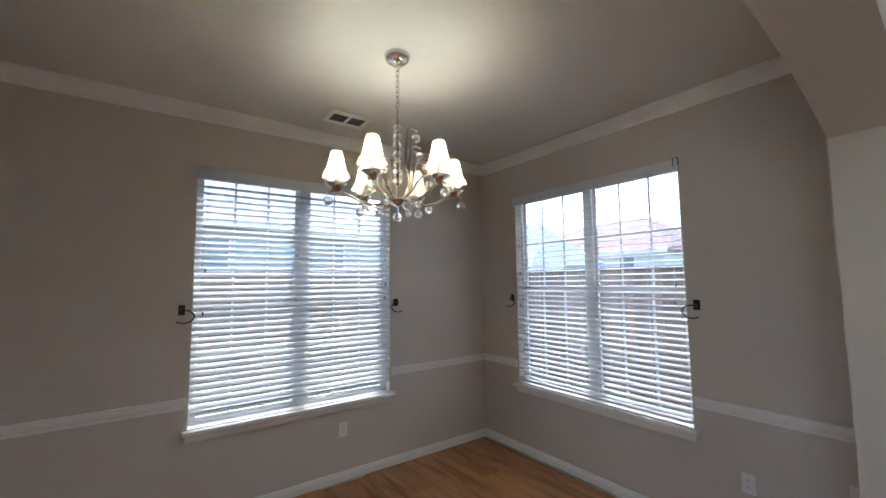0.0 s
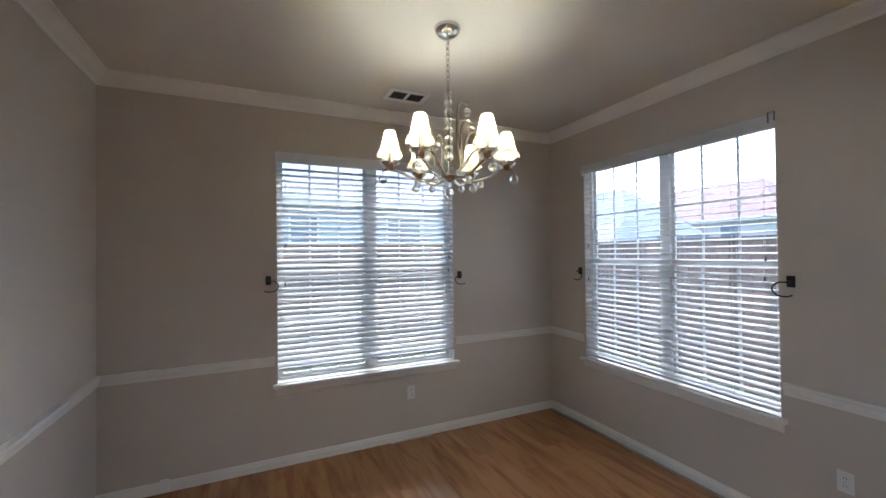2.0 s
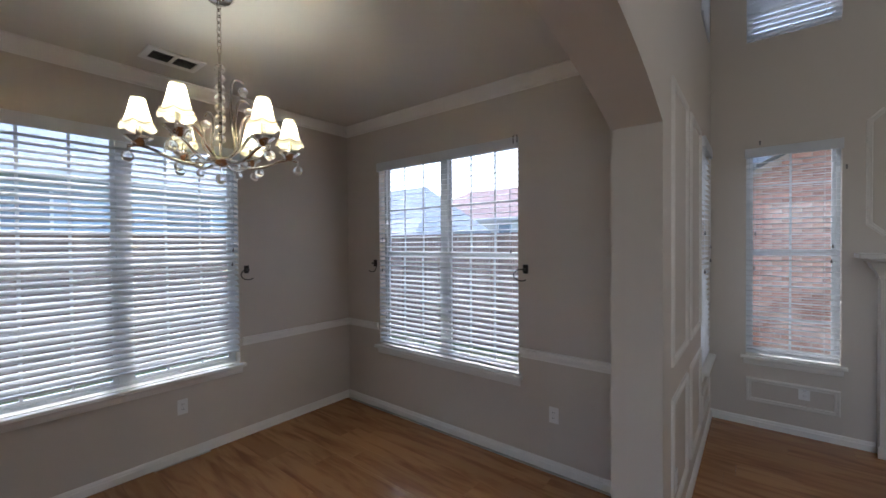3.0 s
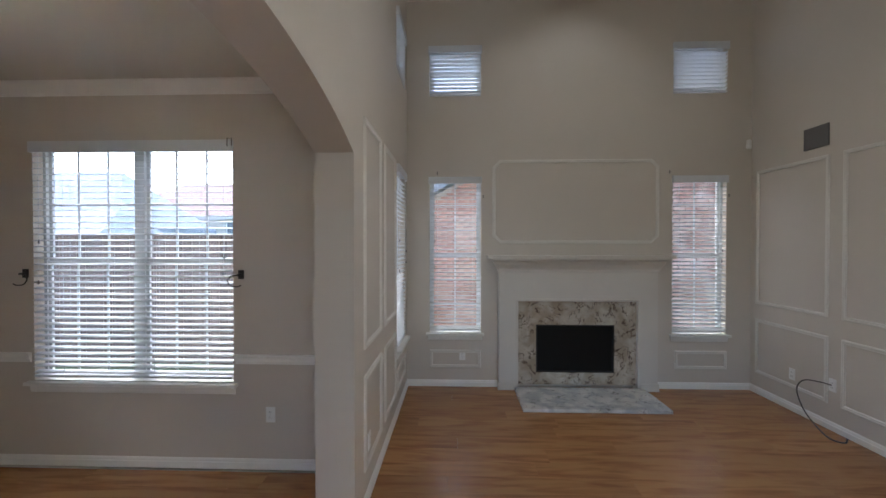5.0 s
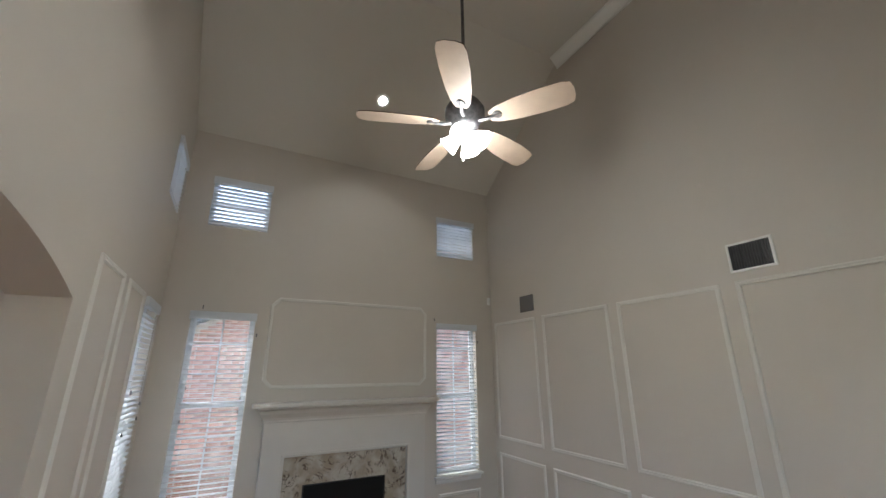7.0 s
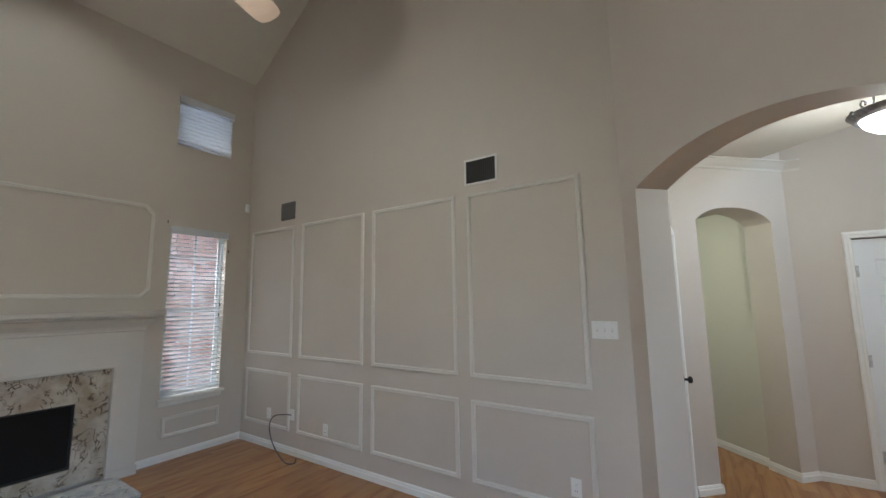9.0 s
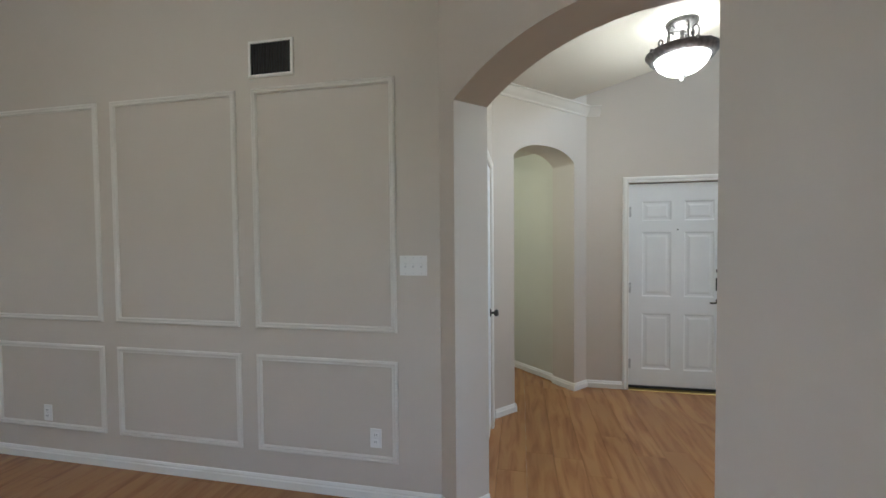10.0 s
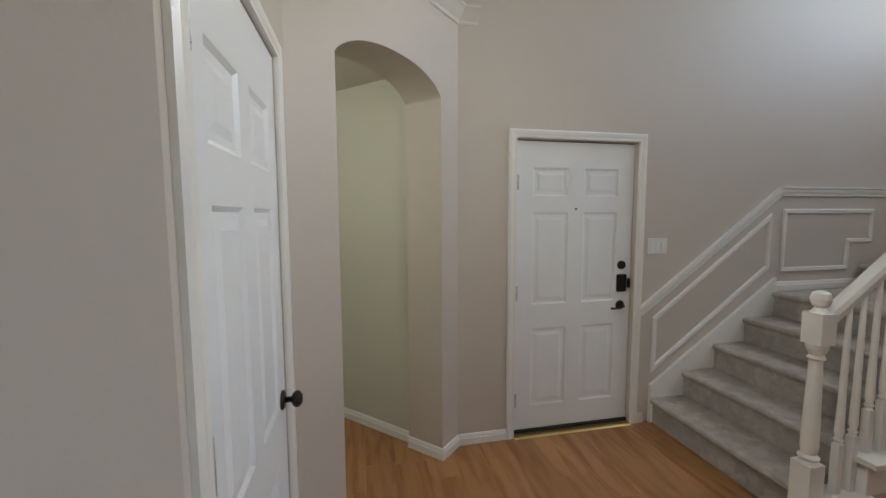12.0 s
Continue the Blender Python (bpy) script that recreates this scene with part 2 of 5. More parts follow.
def ball(bm, x, y, z, r, seg=14):
    pr = [(r * math.sin(math.pi * k / 8), -r * math.cos(math.pi * k / 8)) for k in range(9)]
    pr[0], pr[-1] = (0, -r), (0, r)
    return lathe(bm, pr, seg, pose(x, y, z))


def tube(bm, pts, r, seg=8):
    """A round bar along a line of points; r may be one radius or one for each point."""
    pts = [Vector(p) for p in pts]
    rs = r if isinstance(r, (list, tuple)) else [r] * len(pts)
    rings = []
    ref = None
    for i, p in enumerate(pts):
        d = (pts[min(i + 1, len(pts) - 1)] - pts[max(i - 1, 0)]).normalized()
        if ref is None:
            ref = Vector((0, 0, 1)) if abs(d.z) < 0.9 else Vector((1, 0, 0))
        u = d.cross(ref).normalized()
        w = u.cross(d).normalized()
        ref = w
        rings.append([bm.verts.new(p + rs[i] * (math.cos(2 * math.pi * k / seg) * u + math.sin(2 * math.pi * k / seg) * w)) for k in range(seg)])
    for a, b in zip(rings, rings[1:]):
        for k in range(seg):
            bm.faces.new((a[k], a[(k + 1) % seg], b[(k + 1) % seg], b[k]))
    bm.faces.new(rings[0])
    bm.faces.new(rings[-1])
    return bm


def smooth_line(pts, n=6):
    """Points along a Catmull-Rom curve through pts."""
    P = [Vector(p) for p in pts]
    P = [2 * P[0] - P[1]] + P + [2 * P[-1] - P[-2]]
    out = []
    for i in range(1, len(P) - 2):
        for k in range(n):
            t = k / n
            a, b, c, d = P[i - 1:i + 3]
            out.append(0.5 * ((2 * b) + (c - a) * t + (2 * a - 5 * b + 4 * c - d) * t * t + (3 * b - a - 3 * c + d) * t ** 3))
    return out + [P[-2]]


def strip(bm, length, profile, m):
    """Moulding along local x from 0 to length: profile of (out, up); out goes towards local -y."""
    a = [bm.verts.new(m @ Vector((0, -o, u))) for o, u in profile]
    b = [bm.verts.new(m @ Vector((length, -o, u))) for o, u in profile]
    n = len(profile)
    for i in range(n):
        bm.faces.new((a[i], a[(i + 1) % n], b[(i + 1) % n], b[i]))
    bm.faces.new(a)
    bm.faces.new(b)
    return bm


def ring(bm, poly, profile, m=None):
    """A mitred frame: poly is a closed outline in local (x, z); profile of (inset, out), out towards local -y."""
    n = len(poly)
    area = sum(poly[i][0] * poly[(i + 1) % n][1] - poly[(i + 1) % n][0] * poly[i][1] for i in range(n))
    s = 1 if area > 0 else -1
    loops = []
    for ins, out in profile:
        lp = []
        for i in range(n):
            p, a, b = Vector(poly[i]), Vector(poly[i - 1]), Vector(poly[(i + 1) % n])
            d1, d2 = (p - a).normalized(), (b - p).normalized()
            n1, n2 = s * Vector((-d1.y, d1.x)), s * Vector((-d2.y, d2.x))
            k = n1 + n2
            q = p + k * (ins / max(0.2, k.dot(n1)))
            v = Vector((q.x, -out, q.y))
            lp.append(bm.verts.new(m @ v if m else v))
        loops.append(lp)
    for a, b in zip(loops, loops[1:]):
        for i in range(n):
            bm.faces.new((a[i], a[(i + 1) % n], b[(i + 1) % n], b[i]))
    return bm


def rect(x0, x1, z0, z1):
    return [(x0, z0), (x1, z0), (x1, z1), (x0, z1)]


def slab(bm, x0, x1, z0, z1, y0, y1, holes=()):
    """A wall in local x and z, from y0 to y1 thick, with rectangular openings (x0, x1, z0, z1)."""
    xs = sorted({x0, x1, *[h for q in holes for h in q[:2]]})
    zs = sorted({z0, z1, *[h for q in holes for h in q[2:]]})
    xs = [v for v in xs if x0 <= v <= x1]
    zs = [v for v in zs if z0 <= v <= z1]
    full = {}
    for i in range(len(xs) - 1):
        for k in range(len(zs) - 1):
            cx, cz = (xs[i] + xs[i + 1]) / 2, (zs[k] + zs[k + 1]) / 2
            full[i, k] = not any(h[0] < cx < h[1] and h[2] < cz < h[3] for h in holes)
    V = {}

    def v(i, k, y):
        if (i, k, y) not in V:
            V[i, k, y] = bm.verts.new((xs[i], y, zs[k]))
        return V[i, k, y]
    for (i, k), f in full.items():
        if not f:
            continue
        for y in (y0, y1):
            bm.faces.new((v(i, k, y), v(i + 1, k, y), v(i + 1, k + 1, y), v(i, k + 1, y)))
        for di, dk, e in ((-1, 0, ((i, k), (i, k + 1))), (1, 0, ((i + 1, k), (i + 1, k + 1))), (0, -1, ((i, k), (i + 1, k))), (0, 1, ((i, k + 1), (i + 1, k + 1)))):
            if not full.get((i + di, k + dk), False):
                (a, b), (c, d) = e
                bm.faces.new((v(a, b, y0), v(c, d, y0), v(c, d, y1), v(a, b, y1)))
    return bm


def arch_head(bm, x0, x1, spring, rise, top, y0, y1, n=28, segmental=False):
    """The wall over an arched opening from x0 to x1, up to top: an arc of a circle, or a basket-like curve."""
    half = (x1 - x0) / 2
    radius = (half * half + rise * rise) / (2 * rise)

    def h(u):
        if segmental:
            return spring + rise - radius + math.sqrt(radius * radius - u * u * half * half)
        return spring + rise * (1 - abs(u) ** 2.4) ** 0.75
    lo, hi = [], []
    for i in range(n + 1):
        a = math.pi * i / n
        u = -math.cos(a)
        x = (x0 + x1) / 2 + u * (x1 - x0) / 2
        lo.append([bm.verts.new((x, y, h(u))) for y in (y0, y1)])
        hi.append([bm.verts.new((x, y, top)) for y in (y0, y1)])
    for i in range(n):
        for k in (0, 1):
            bm.faces.new((lo[i][k], lo[i + 1][k], hi[i + 1][k], hi[i][k]))
        bm.faces.new((lo[i][0], lo[i + 1][0], lo[i + 1][1], lo[i][1]))
        bm.faces.new((hi[i][0], hi[i + 1][0], hi[i + 1][1], hi[i][1]))
    return bm


def structure(name, bm, mat, label, category, m=None):
    ob = part(name, bm, mat)
    if m:
        ob.matrix_world = m
    return tagged(ob, label, category, kind="structure")


# ---- plan, in metres ----
DN, DE, DW, DC = 3.155, 3.175, -0.55, 2.83          # dining: north, east and west wall, ceiling
LN, LE, LS, LW = 0.095, 4.913, -3.81, -0.75         # living room walls
FS, FW, FE = -5.86, -4.9, 0.355                     # foyer: south, west and closet wall
EAVE, RIDGE, KNEE = 4.45, 5.65, 3.2                 # living ceiling: height at the east wall, flat part, where the slope ends
LOW = 2.83                                          # foyer's low ceiling
HIGH = 5.4                                          # stairwell ceiling
NORTH, EAST, SOUTH, WEST = 0, -90, 180, 90          # turns of local frames whose front is -y

# openings, local x along the wall, seen from inside
W1 = (0.535, 2.04, 0.632, 2.40)
LOWER = (0.625, 2.42)
UPPER = (3.355, 3.92)

# walls of the dining room
structure("wall_north", slab(bmesh.new(), DW - 0.15, DE, 0, DC, 0, 0.15, [W1]), PAINT, "beige painted dining room wall with a wide window", "wall", pose(0, DN, 0))
structure("wall_east", slab(bmesh.new(), -DN - 0.15, -0.32, 0, DC, 0, 0.15, [(-2.67, -1.155, 0.632, 2.40)]), PAINT, "beige painted dining room wall with a window", "wall", pose(DE, 0, 0, 0, 0, EAST))
structure("wall_west", slab(bmesh.new(), 0.32, DN, 0, DC, 0, 0.15), PAINT, "plain beige painted dining room wall", "wall", pose(DW, 0, 0, 0, 0, WEST))
structure("ceiling", block(DW - 0.15, DE + 0.15, 0.32, DN + 0.15, DC, DC + 0.12), CEIL, "beige painted dining room ceiling", "ceiling")

# wall between dining and living room, with the wide arch
AX0, AX1, ASP, ARI = 0.125, 2.54, 2.162, 0.218
bm = slab(bmesh.new(), LW - 0.15, AX0, 0, ASP, 0, 0.225)
slab(bm, AX1, LE + 0.15, 0, RIDGE + 0.1, 0, 0.225, [(4.12, 4.72, *LOWER), (4.12, 4.72, *UPPER)])
slab(bm, LW - 0.15, AX0, ASP, RIDGE + 0.1, 0, 0.225)
arch_head(bm, AX0, AX1, ASP, ARI, 3.0, 0, 0.225, 40, True)
slab(bm, AX0, AX1, 3.0, RIDGE + 0.1, 0, 0.225)
bmesh.ops.remove_doubles(bm, verts=bm.verts, dist=0.0005)
structure("wall_arch_dining", bm, PAINT, "beige wall with a wide arched opening", "wall", pose(0, LN, 0))

# living room
structure("wall_fireplace", slab(bmesh.new(), -LN - 0.22, -LS + 0.15, 0, RIDGE + 0.1, 0, 0.15,
          [(0.165, 0.765, *LOWER), (0.165, 0.765, *UPPER), (2.935, 3.535, *LOWER), (2.935, 3.535, *UPPER), (1.43, 2.21, 0.15, 0.73)]),
          PAINT, "tall beige living room wall with four windows", "wall", pose(LE, 0, 0, 0, 0, EAST))
CX = 0.567                                           # corner of the south wall and the slanted arch wall
structure("wall_south", slab(bmesh.new(), -LE, -CX, 0, RIDGE + 0.1, 0, 0.15), PAINT, "tall beige wall with white panel mouldings", "wall", pose(0, LS, 0, 0, 0, SOUTH))
# window assumed here, never in view; an area lamp is added in its opening
structure("wall_living_west", slab(bmesh.new(), -2.49, LN, 0, RIDGE + 0.1, 0, 0.15, [(-2.2, -0.4, 0.66, 2.4)]), PAINT, "tall beige wall with an assumed window opening", "wall", pose(LW, 0, 0, 0, 0, WEST))
day = new("living_daylight", bpy.data.lights.new("living_daylight", "AREA"))
day.data.shape, day.data.size, day.data.size_y = "RECTANGLE", 1.75, 1.7
day.data.energy, day.data.color = LIVING_W, (0.96, 0.98, 1.0)
day.matrix_world = look((LW - 0.1, -1.3, 1.53), (LW + 1, -1.3, 1.5))
# slanted wall: local x runs from its middle; jambs at -0.614 and 0.614
A_MID = pose(0.034, -3.277, 0, 0, 0, 135)
bm = slab(bmesh.new(), -0.76, -0.614, 0, 2.262, 0, 0.23)
slab(bm, 0.614, 1.11, 0, 2.262, 0, 0.23)
slab(bm, -0.76, -0.614, 2.262, RIDGE + 0.1, 0, 0.23)
slab(bm, 0.614, 1.11, 2.262, RIDGE + 0.1, 0, 0.23)
arch_head(bm, -0.614, 0.614, 2.262, 0.135, 3.0, 0, 0.23, 32, True)
slab(bm, -0.614, 0.614, 3.0, RIDGE + 0.1, 0, 0.23)
bmesh.ops.remove_doubles(bm, verts=bm.verts, dist=0.0005)
structure("wall_arch_foyer", bm, PAINT, "slanted beige wall with an arched opening", "wall", A_MID)
bm = bmesh.new()
pts = [(LE + 0.15, EAVE - 0.105), (KNEE, RIDGE), (LW - 0.15, RIDGE)]
lo = [[bm.verts.new((x, y, z)) for y in (LS - 0.15, LN + 0.22)] for x, z in pts]
hi = [[bm.verts.new((x, y, z + 0.15)) for y in (LS - 0.15, LN + 0.22)] for x, z in pts]
for i in (0, 1):
    bm.faces.new((lo[i][0], lo[i + 1][0], lo[i + 1][1], lo[i][1]))
    bm.faces.new((hi[i][0], hi[i + 1][0], hi[i + 1][1], hi[i][1]))
    for k in (0, 1):
        bm.faces.new((lo[i][k], lo[i + 1][k], hi[i + 1][k], hi[i][k]))
bm.faces.new((lo[0][0], lo[0][1], hi[0][1], hi[0][0]))
bm.faces.new((lo[2][0], lo[2][1], hi[2][1], hi[2][0]))
structure("ceiling_living", bm, CEIL, "high beige ceiling with a sloping side", "ceiling")

# unseen boards added outside to keep high sky off the high windows
structure("window_shade_board", block(LE + 0.152, LE + 0.42, LS - 0.5, LN + 0.5, 4.12, 4.24), TRIM, "unseen white board added to shade the high windows", "eave")
structure("window_shade_board", block(DE + 0.4, LE + 0.15, LN + 0.228, LN + 0.5, 4.12, 4.24), TRIM, "unseen white board added to shade the high windows", "eave")

# foyer
NM = pose(-0.11, -5.438, 0, 0, 0, 225)               # middle of the slanted wall with the small arch
CLO, CHI = 4.075, 4.785                              # closet door along the closet wall, local x = -y
structure("wall_closet", slab(bmesh.new(), 3.86, 5.05, 0, HIGH, 0, 0.12, [(CLO, CHI, 0, 2.075)]), PAINT, "beige foyer wall with a closet door", "wall", pose(FE, 0, 0, 0, 0, EAST))
NA, NB = -0.41, 0.405
bm = bmesh.new()
for z0, z1 in ((0, 2.25), (2.25, HIGH)):
    slab(bm, -0.72, NA, z0, z1, 0, 0.27)
    slab(bm, NB, 0.64, z0, z1, 0, 0.27)
arch_head(bm, NA, NB, 2.25, 0.13, 2.6, 0, 0.27)
slab(bm, NA, NB, 2.6, HIGH, 0, 0.27)
bmesh.ops.remove_doubles(bm, verts=bm.verts, dist=0.0005)
structure("wall_niche", bm, PAINT, "slanted beige wall with a small arched opening", "wall", NM)
# little hall behind the small arch
structure("wall_hall_side", slab(bmesh.new(), 0.27, 1.16, 0, 2.5, 0.41, 0.5), HALLP, "pale hall wall behind the small arch", "wall", NM @ pose(0, 0, 0, 0, 0, 90) @ pose(0, -0.95, 0))
structure("wall_hall_end", slab(bmesh.new(), -1.2, 0.5, 0, 2.5, 1.14, 1.22), HALLP, "pale hall end wall", "wall", NM)
structure("wall_hall_near", slab(bmesh.new(), -1.3, -1.2, 0, 2.5, 0.27, 1.22), HALLP, "pale hall wall", "wall", NM)
structure("ceiling_hall", block(-1.3, 0.6, 0.27, 1.25, 2.46, 2.56), CEIL, "low pale hall ceiling", "ceiling", NM)
# bare bulb added out of view to brighten the hall; no fixture known
bulb("hall_fill", *(NM @ Vector((-0.85, 0.75, 2.3))), HALL_W, (1.0, 0.99, 0.86), 0.08)
# front door wall
FDX0, FDX1 = 0.935, 1.85                             # door along the wall, local x = -x
structure("wall_front", slab(bmesh.new(), 0.53, -FW + 0.15, 0, HIGH, 0, 0.15, [(FDX0, FDX1, 0, 2.064)]), PAINT, "tall beige foyer wall with the front door", "wall", pose(0, FS, 0, 0, 0, SOUTH))
structure("wall_foyer_west", slab(bmesh.new(), FS - 0.15, -1.95, 0, HIGH, 0, 0.15, [(-5.3, -3.3, 3.1, 4.9)]), PAINT, "plain beige stairwell wall with an assumed high window opening", "wall", pose(FW, 0, 0, 0, 0, WEST))
structure("wall_foyer_north", slab(bmesh.new(), FW, -0.82, 0, HIGH, 0, 0.15), PAINT, "plain beige foyer wall", "wall", pose(0, -2.1, 0, 0, 0, NORTH))
bm = bmesh.new()
lowpoly = [(0.36, -3.72), (0.36, -5.2), (-0.16, -5.4), (-0.36, -5.57), (-3.75, -2.18), (-3.75, -2.1), (-0.9, -2.1), (-0.9, -2.45)]
a = [bm.verts.new((x, y, LOW)) for x, y in lowpoly]
b = [bm.verts.new((x, y, LOW + 0.2)) for x, y in lowpoly]
bm.faces.new(a)
bm.faces.new(b)
for i in range(len(a)):
    bm.faces.new((a[i], a[i - 1], b[i - 1], b[i]))
structure("ceiling_foyer", bm, CEIL, "low beige foyer ceiling ending in a slanted edge", "ceiling")
# area lamp in the unseen high opening, inferred from the bright stairwell
stair_sky = new("stairwell_daylight", bpy.data.lights.new("stairwell_daylight", "AREA"))
stair_sky.data.shape, stair_sky.data.size, stair_sky.data.size_y = "RECTANGLE", 1.9, 1.7
stair_sky.data.energy, stair_sky.data.color = STAIR_W, (1.0, 0.97, 0.94)
stair_sky.matrix_world = look((FW - 0.1, -4.3, 4.0), (FW + 1.0, -4.1, 3.4))
structure("ceiling_stairwell", block(FW - 0.15, 0.9, FS - 0.15, -2.1, HIGH, HIGH + 0.12), CEIL, "high beige stairwell ceiling", "ceiling")
bm = bmesh.new()
box(bm, DW - 0.15, DE + 0.15, LN + 0.226, DN + 0.15, -0.26, -0.012)
box(bm, LW - 0.15, LE + 0.15, LS - 0.15, LN + 0.224, -0.26, -0.012)
box(bm, FW - 0.15, LW - 0.152, LS - 0.15, -1.95, -0.26, -0.012)
box(bm, FW - 0.15, 1.6, -7.4, LS - 0.152, -0.26, -0.012)
structure("subfloor", bm, MORTAR, "concrete slab under the plank floor", "floor")

# ---- trim ----
BASE = [(0, 0), (0.016, 0), (0.016, 0.046), (0.011, 0.052), (0.011, 0.06), (0.005, 0.072), (0, 0.074)]
CROWN = [(0, -0.105), (0.012, -0.105), (0.018, -0.085), (0.045, -0.06), (0.07, -0.03), (0.082, -0.018), (0.095, -0.014), (0.095, -0.001), (0, -0.001)]
RAIL = [(0, -0.036), (0.012, -0.034), (0.012, -0.015), (0.02, -0.006), (0.024, 0.012), (0.018, 0.022), (0.03, 0.026), (0.03, 0.036), (0, 0.036)]
PANEL = [(0, 0), (0.002, 0.01), (0.012, 0.016), (0.022, 0.012), (0.03, 0.014), (0.036, 0.006), (0.037, 0)]


def moulding(name, runs, profile, label, category, mat=None):
    """Each run: pose, start, end along local x."""
    for m, x0, x1 in runs:
        ob = part(name, strip(bmesh.new(), x1 - x0, profile, pose(x0, 0, 0)), mat or TRIM)
        ob.matrix_world = m
        tagged(ob, label, category, kind="structure")


NWALL, EWALL = pose(0, DN, 0), pose(DE, 0, 0, 0, 0, EAST)
WWALL, SWALL = pose(DW, 0, 0, 0, 0, WEST), pose(0, LS, 0, 0, 0, SOUTH)
LNWALL, FPWALL = pose(0, LN, 0), pose(LE, 0, 0, 0, 0, EAST)
FRONT, CLOSET = pose(0, FS, 0, 0, 0, SOUTH), pose(FE, 0, 0, 0, 0, EAST)
up = lambda m, z: pose(0, 0, z) @ m
moulding("baseboard", [(NWALL, DW, DE), (EWALL, -DN, -0.32), (WWALL, 0.32, DN), (LNWALL, AX1, LE), (FPWALL, -LN, 0.955), (FPWALL, 2.735, -LS),
                       (SWALL, -LE, -CX - 0.005), (A_MID, -0.755, -0.614), (A_MID, 0.614, 1.1), (FRONT, 0.545, 0.885), (FRONT, 1.905, 1.96),
                       (NM, -0.64, NA), (NM, NB, 0.6), (CLOSET, 3.87, CLO - 0.062), (CLOSET, CHI + 0.062, 4.98),
                       (A_MID @ pose(-0.614, 0, 0, 0, 0, 90), -0.016, 0.23), (A_MID @ pose(0.614, 0, 0, 0, 0, -90), -0.23, 0.016),
                       (NM @ pose(NB, 0, 0, 0, 0, -90), -0.27, 0.016), (NM @ pose(NA, 0, 0, 0, 0, 90), -0.016, 0.27),
                       (NM @ pose(0.45, 0, 0, 0, 0, -90), -1.14, -0.27), (NM @ pose(0, 1.14, 0), -1.2, 0.44),
                       (LNWALL @ pose(AX1, 0, 0, 0, 0, -90), -0.225, 0.016), (LNWALL @ pose(AX0, 0, 0, 0, 0, 90), -0.016, 0.225), (LNWALL, LW, AX0)], BASE, "white painted baseboard along the wall", "baseboard")
moulding("crown_moulding", [(up(NWALL, DC), DW, DE), (up(EWALL, DC), -DN, -0.32), (up(WWALL, DC), 0.32, DN), (up(pose(0, 0.32, 0, 0, 0, SOUTH), DC), -DE, -DW)],
         [(o * 0.88, u * 0.84) for o, u in CROWN], "white crown moulding under the dining ceiling", "crown moulding")
moulding("crown_moulding", [(up(SWALL, RIDGE), -KNEE, 0.3)], [(o * 1.2, u * 1.25) for o, u in CROWN], "white crown moulding high under the living ceiling", "crown moulding")
moulding("crown_moulding", [(up(CLOSET, LOW), 3.86, 4.985), (up(NM, LOW), -0.61, 0.6), (up(FRONT, LOW), 0.535, 0.66)], [(o * 0.8, u * 0.85) for o, u in CROWN], "pale crown moulding in the foyer", "crown moulding", PANELP)
moulding("chair_rail", [(up(NWALL, 0.805), DW, W1[0] - 0.02), (up(NWALL, 0.805), W1[1] + 0.02, DE), (up(EWALL, 0.805), -DN, -2.69), (up(EWALL, 0.805), -1.135, -0.32), (up(WWALL, 0.805), 0.32, DN)],
         RAIL, "white chair rail on the dining wall", "chair rail")


def panel(m, poly, group, mat=PANELP):
    ob = part("panel_moulding", ring(bmesh.new(), poly, PANEL), mat)
    ob.matrix_world = m
    tagged(ob, "white rectangular picture-frame moulding on beige wall", "wall moulding", group, "structure")


for x0, x1 in ((-4.83, -3.975), (-3.85, -2.895), (-2.785, -1.845), (-1.735, -0.822)):
    panel(SWALL, rect(x0, x1, 0.99, 2.455), "tall wall panels")
    panel(SWALL, rect(x0, x1, 0.225, 0.825), "low wall panels")
for x0, x1 in ((2.76, 3.31), (3.46, 4.02)):
    panel(LNWALL, rect(x0, x1, 0.99, 2.44), "tall wall panels")
    panel(LNWALL, rect(x0, x1, 0.225, 0.825), "low wall panels")
panel(LNWALL, rect(4.13, 4.71, 0.225, 0.43), "panels under the windows")
panel(FPWALL, rect(0.17, 0.765, 0.215, 0.425), "panels under the windows")
panel(FPWALL, rect(2.965, 3.545, 0.225, 0.435), "panels under the windows")
c = 0.085
x0, x1, z0, z1 = 0.895, 2.785, 1.655, 2.62
panel(FPWALL, [(x0 + c, z0), (x1 - c, z0), (x1, z0 + c), (x1, z1 - c), (x1 - c, z1), (x0 + c, z1), (x0, z1 - c), (x0, z0 + c)], "panel over the mantel")


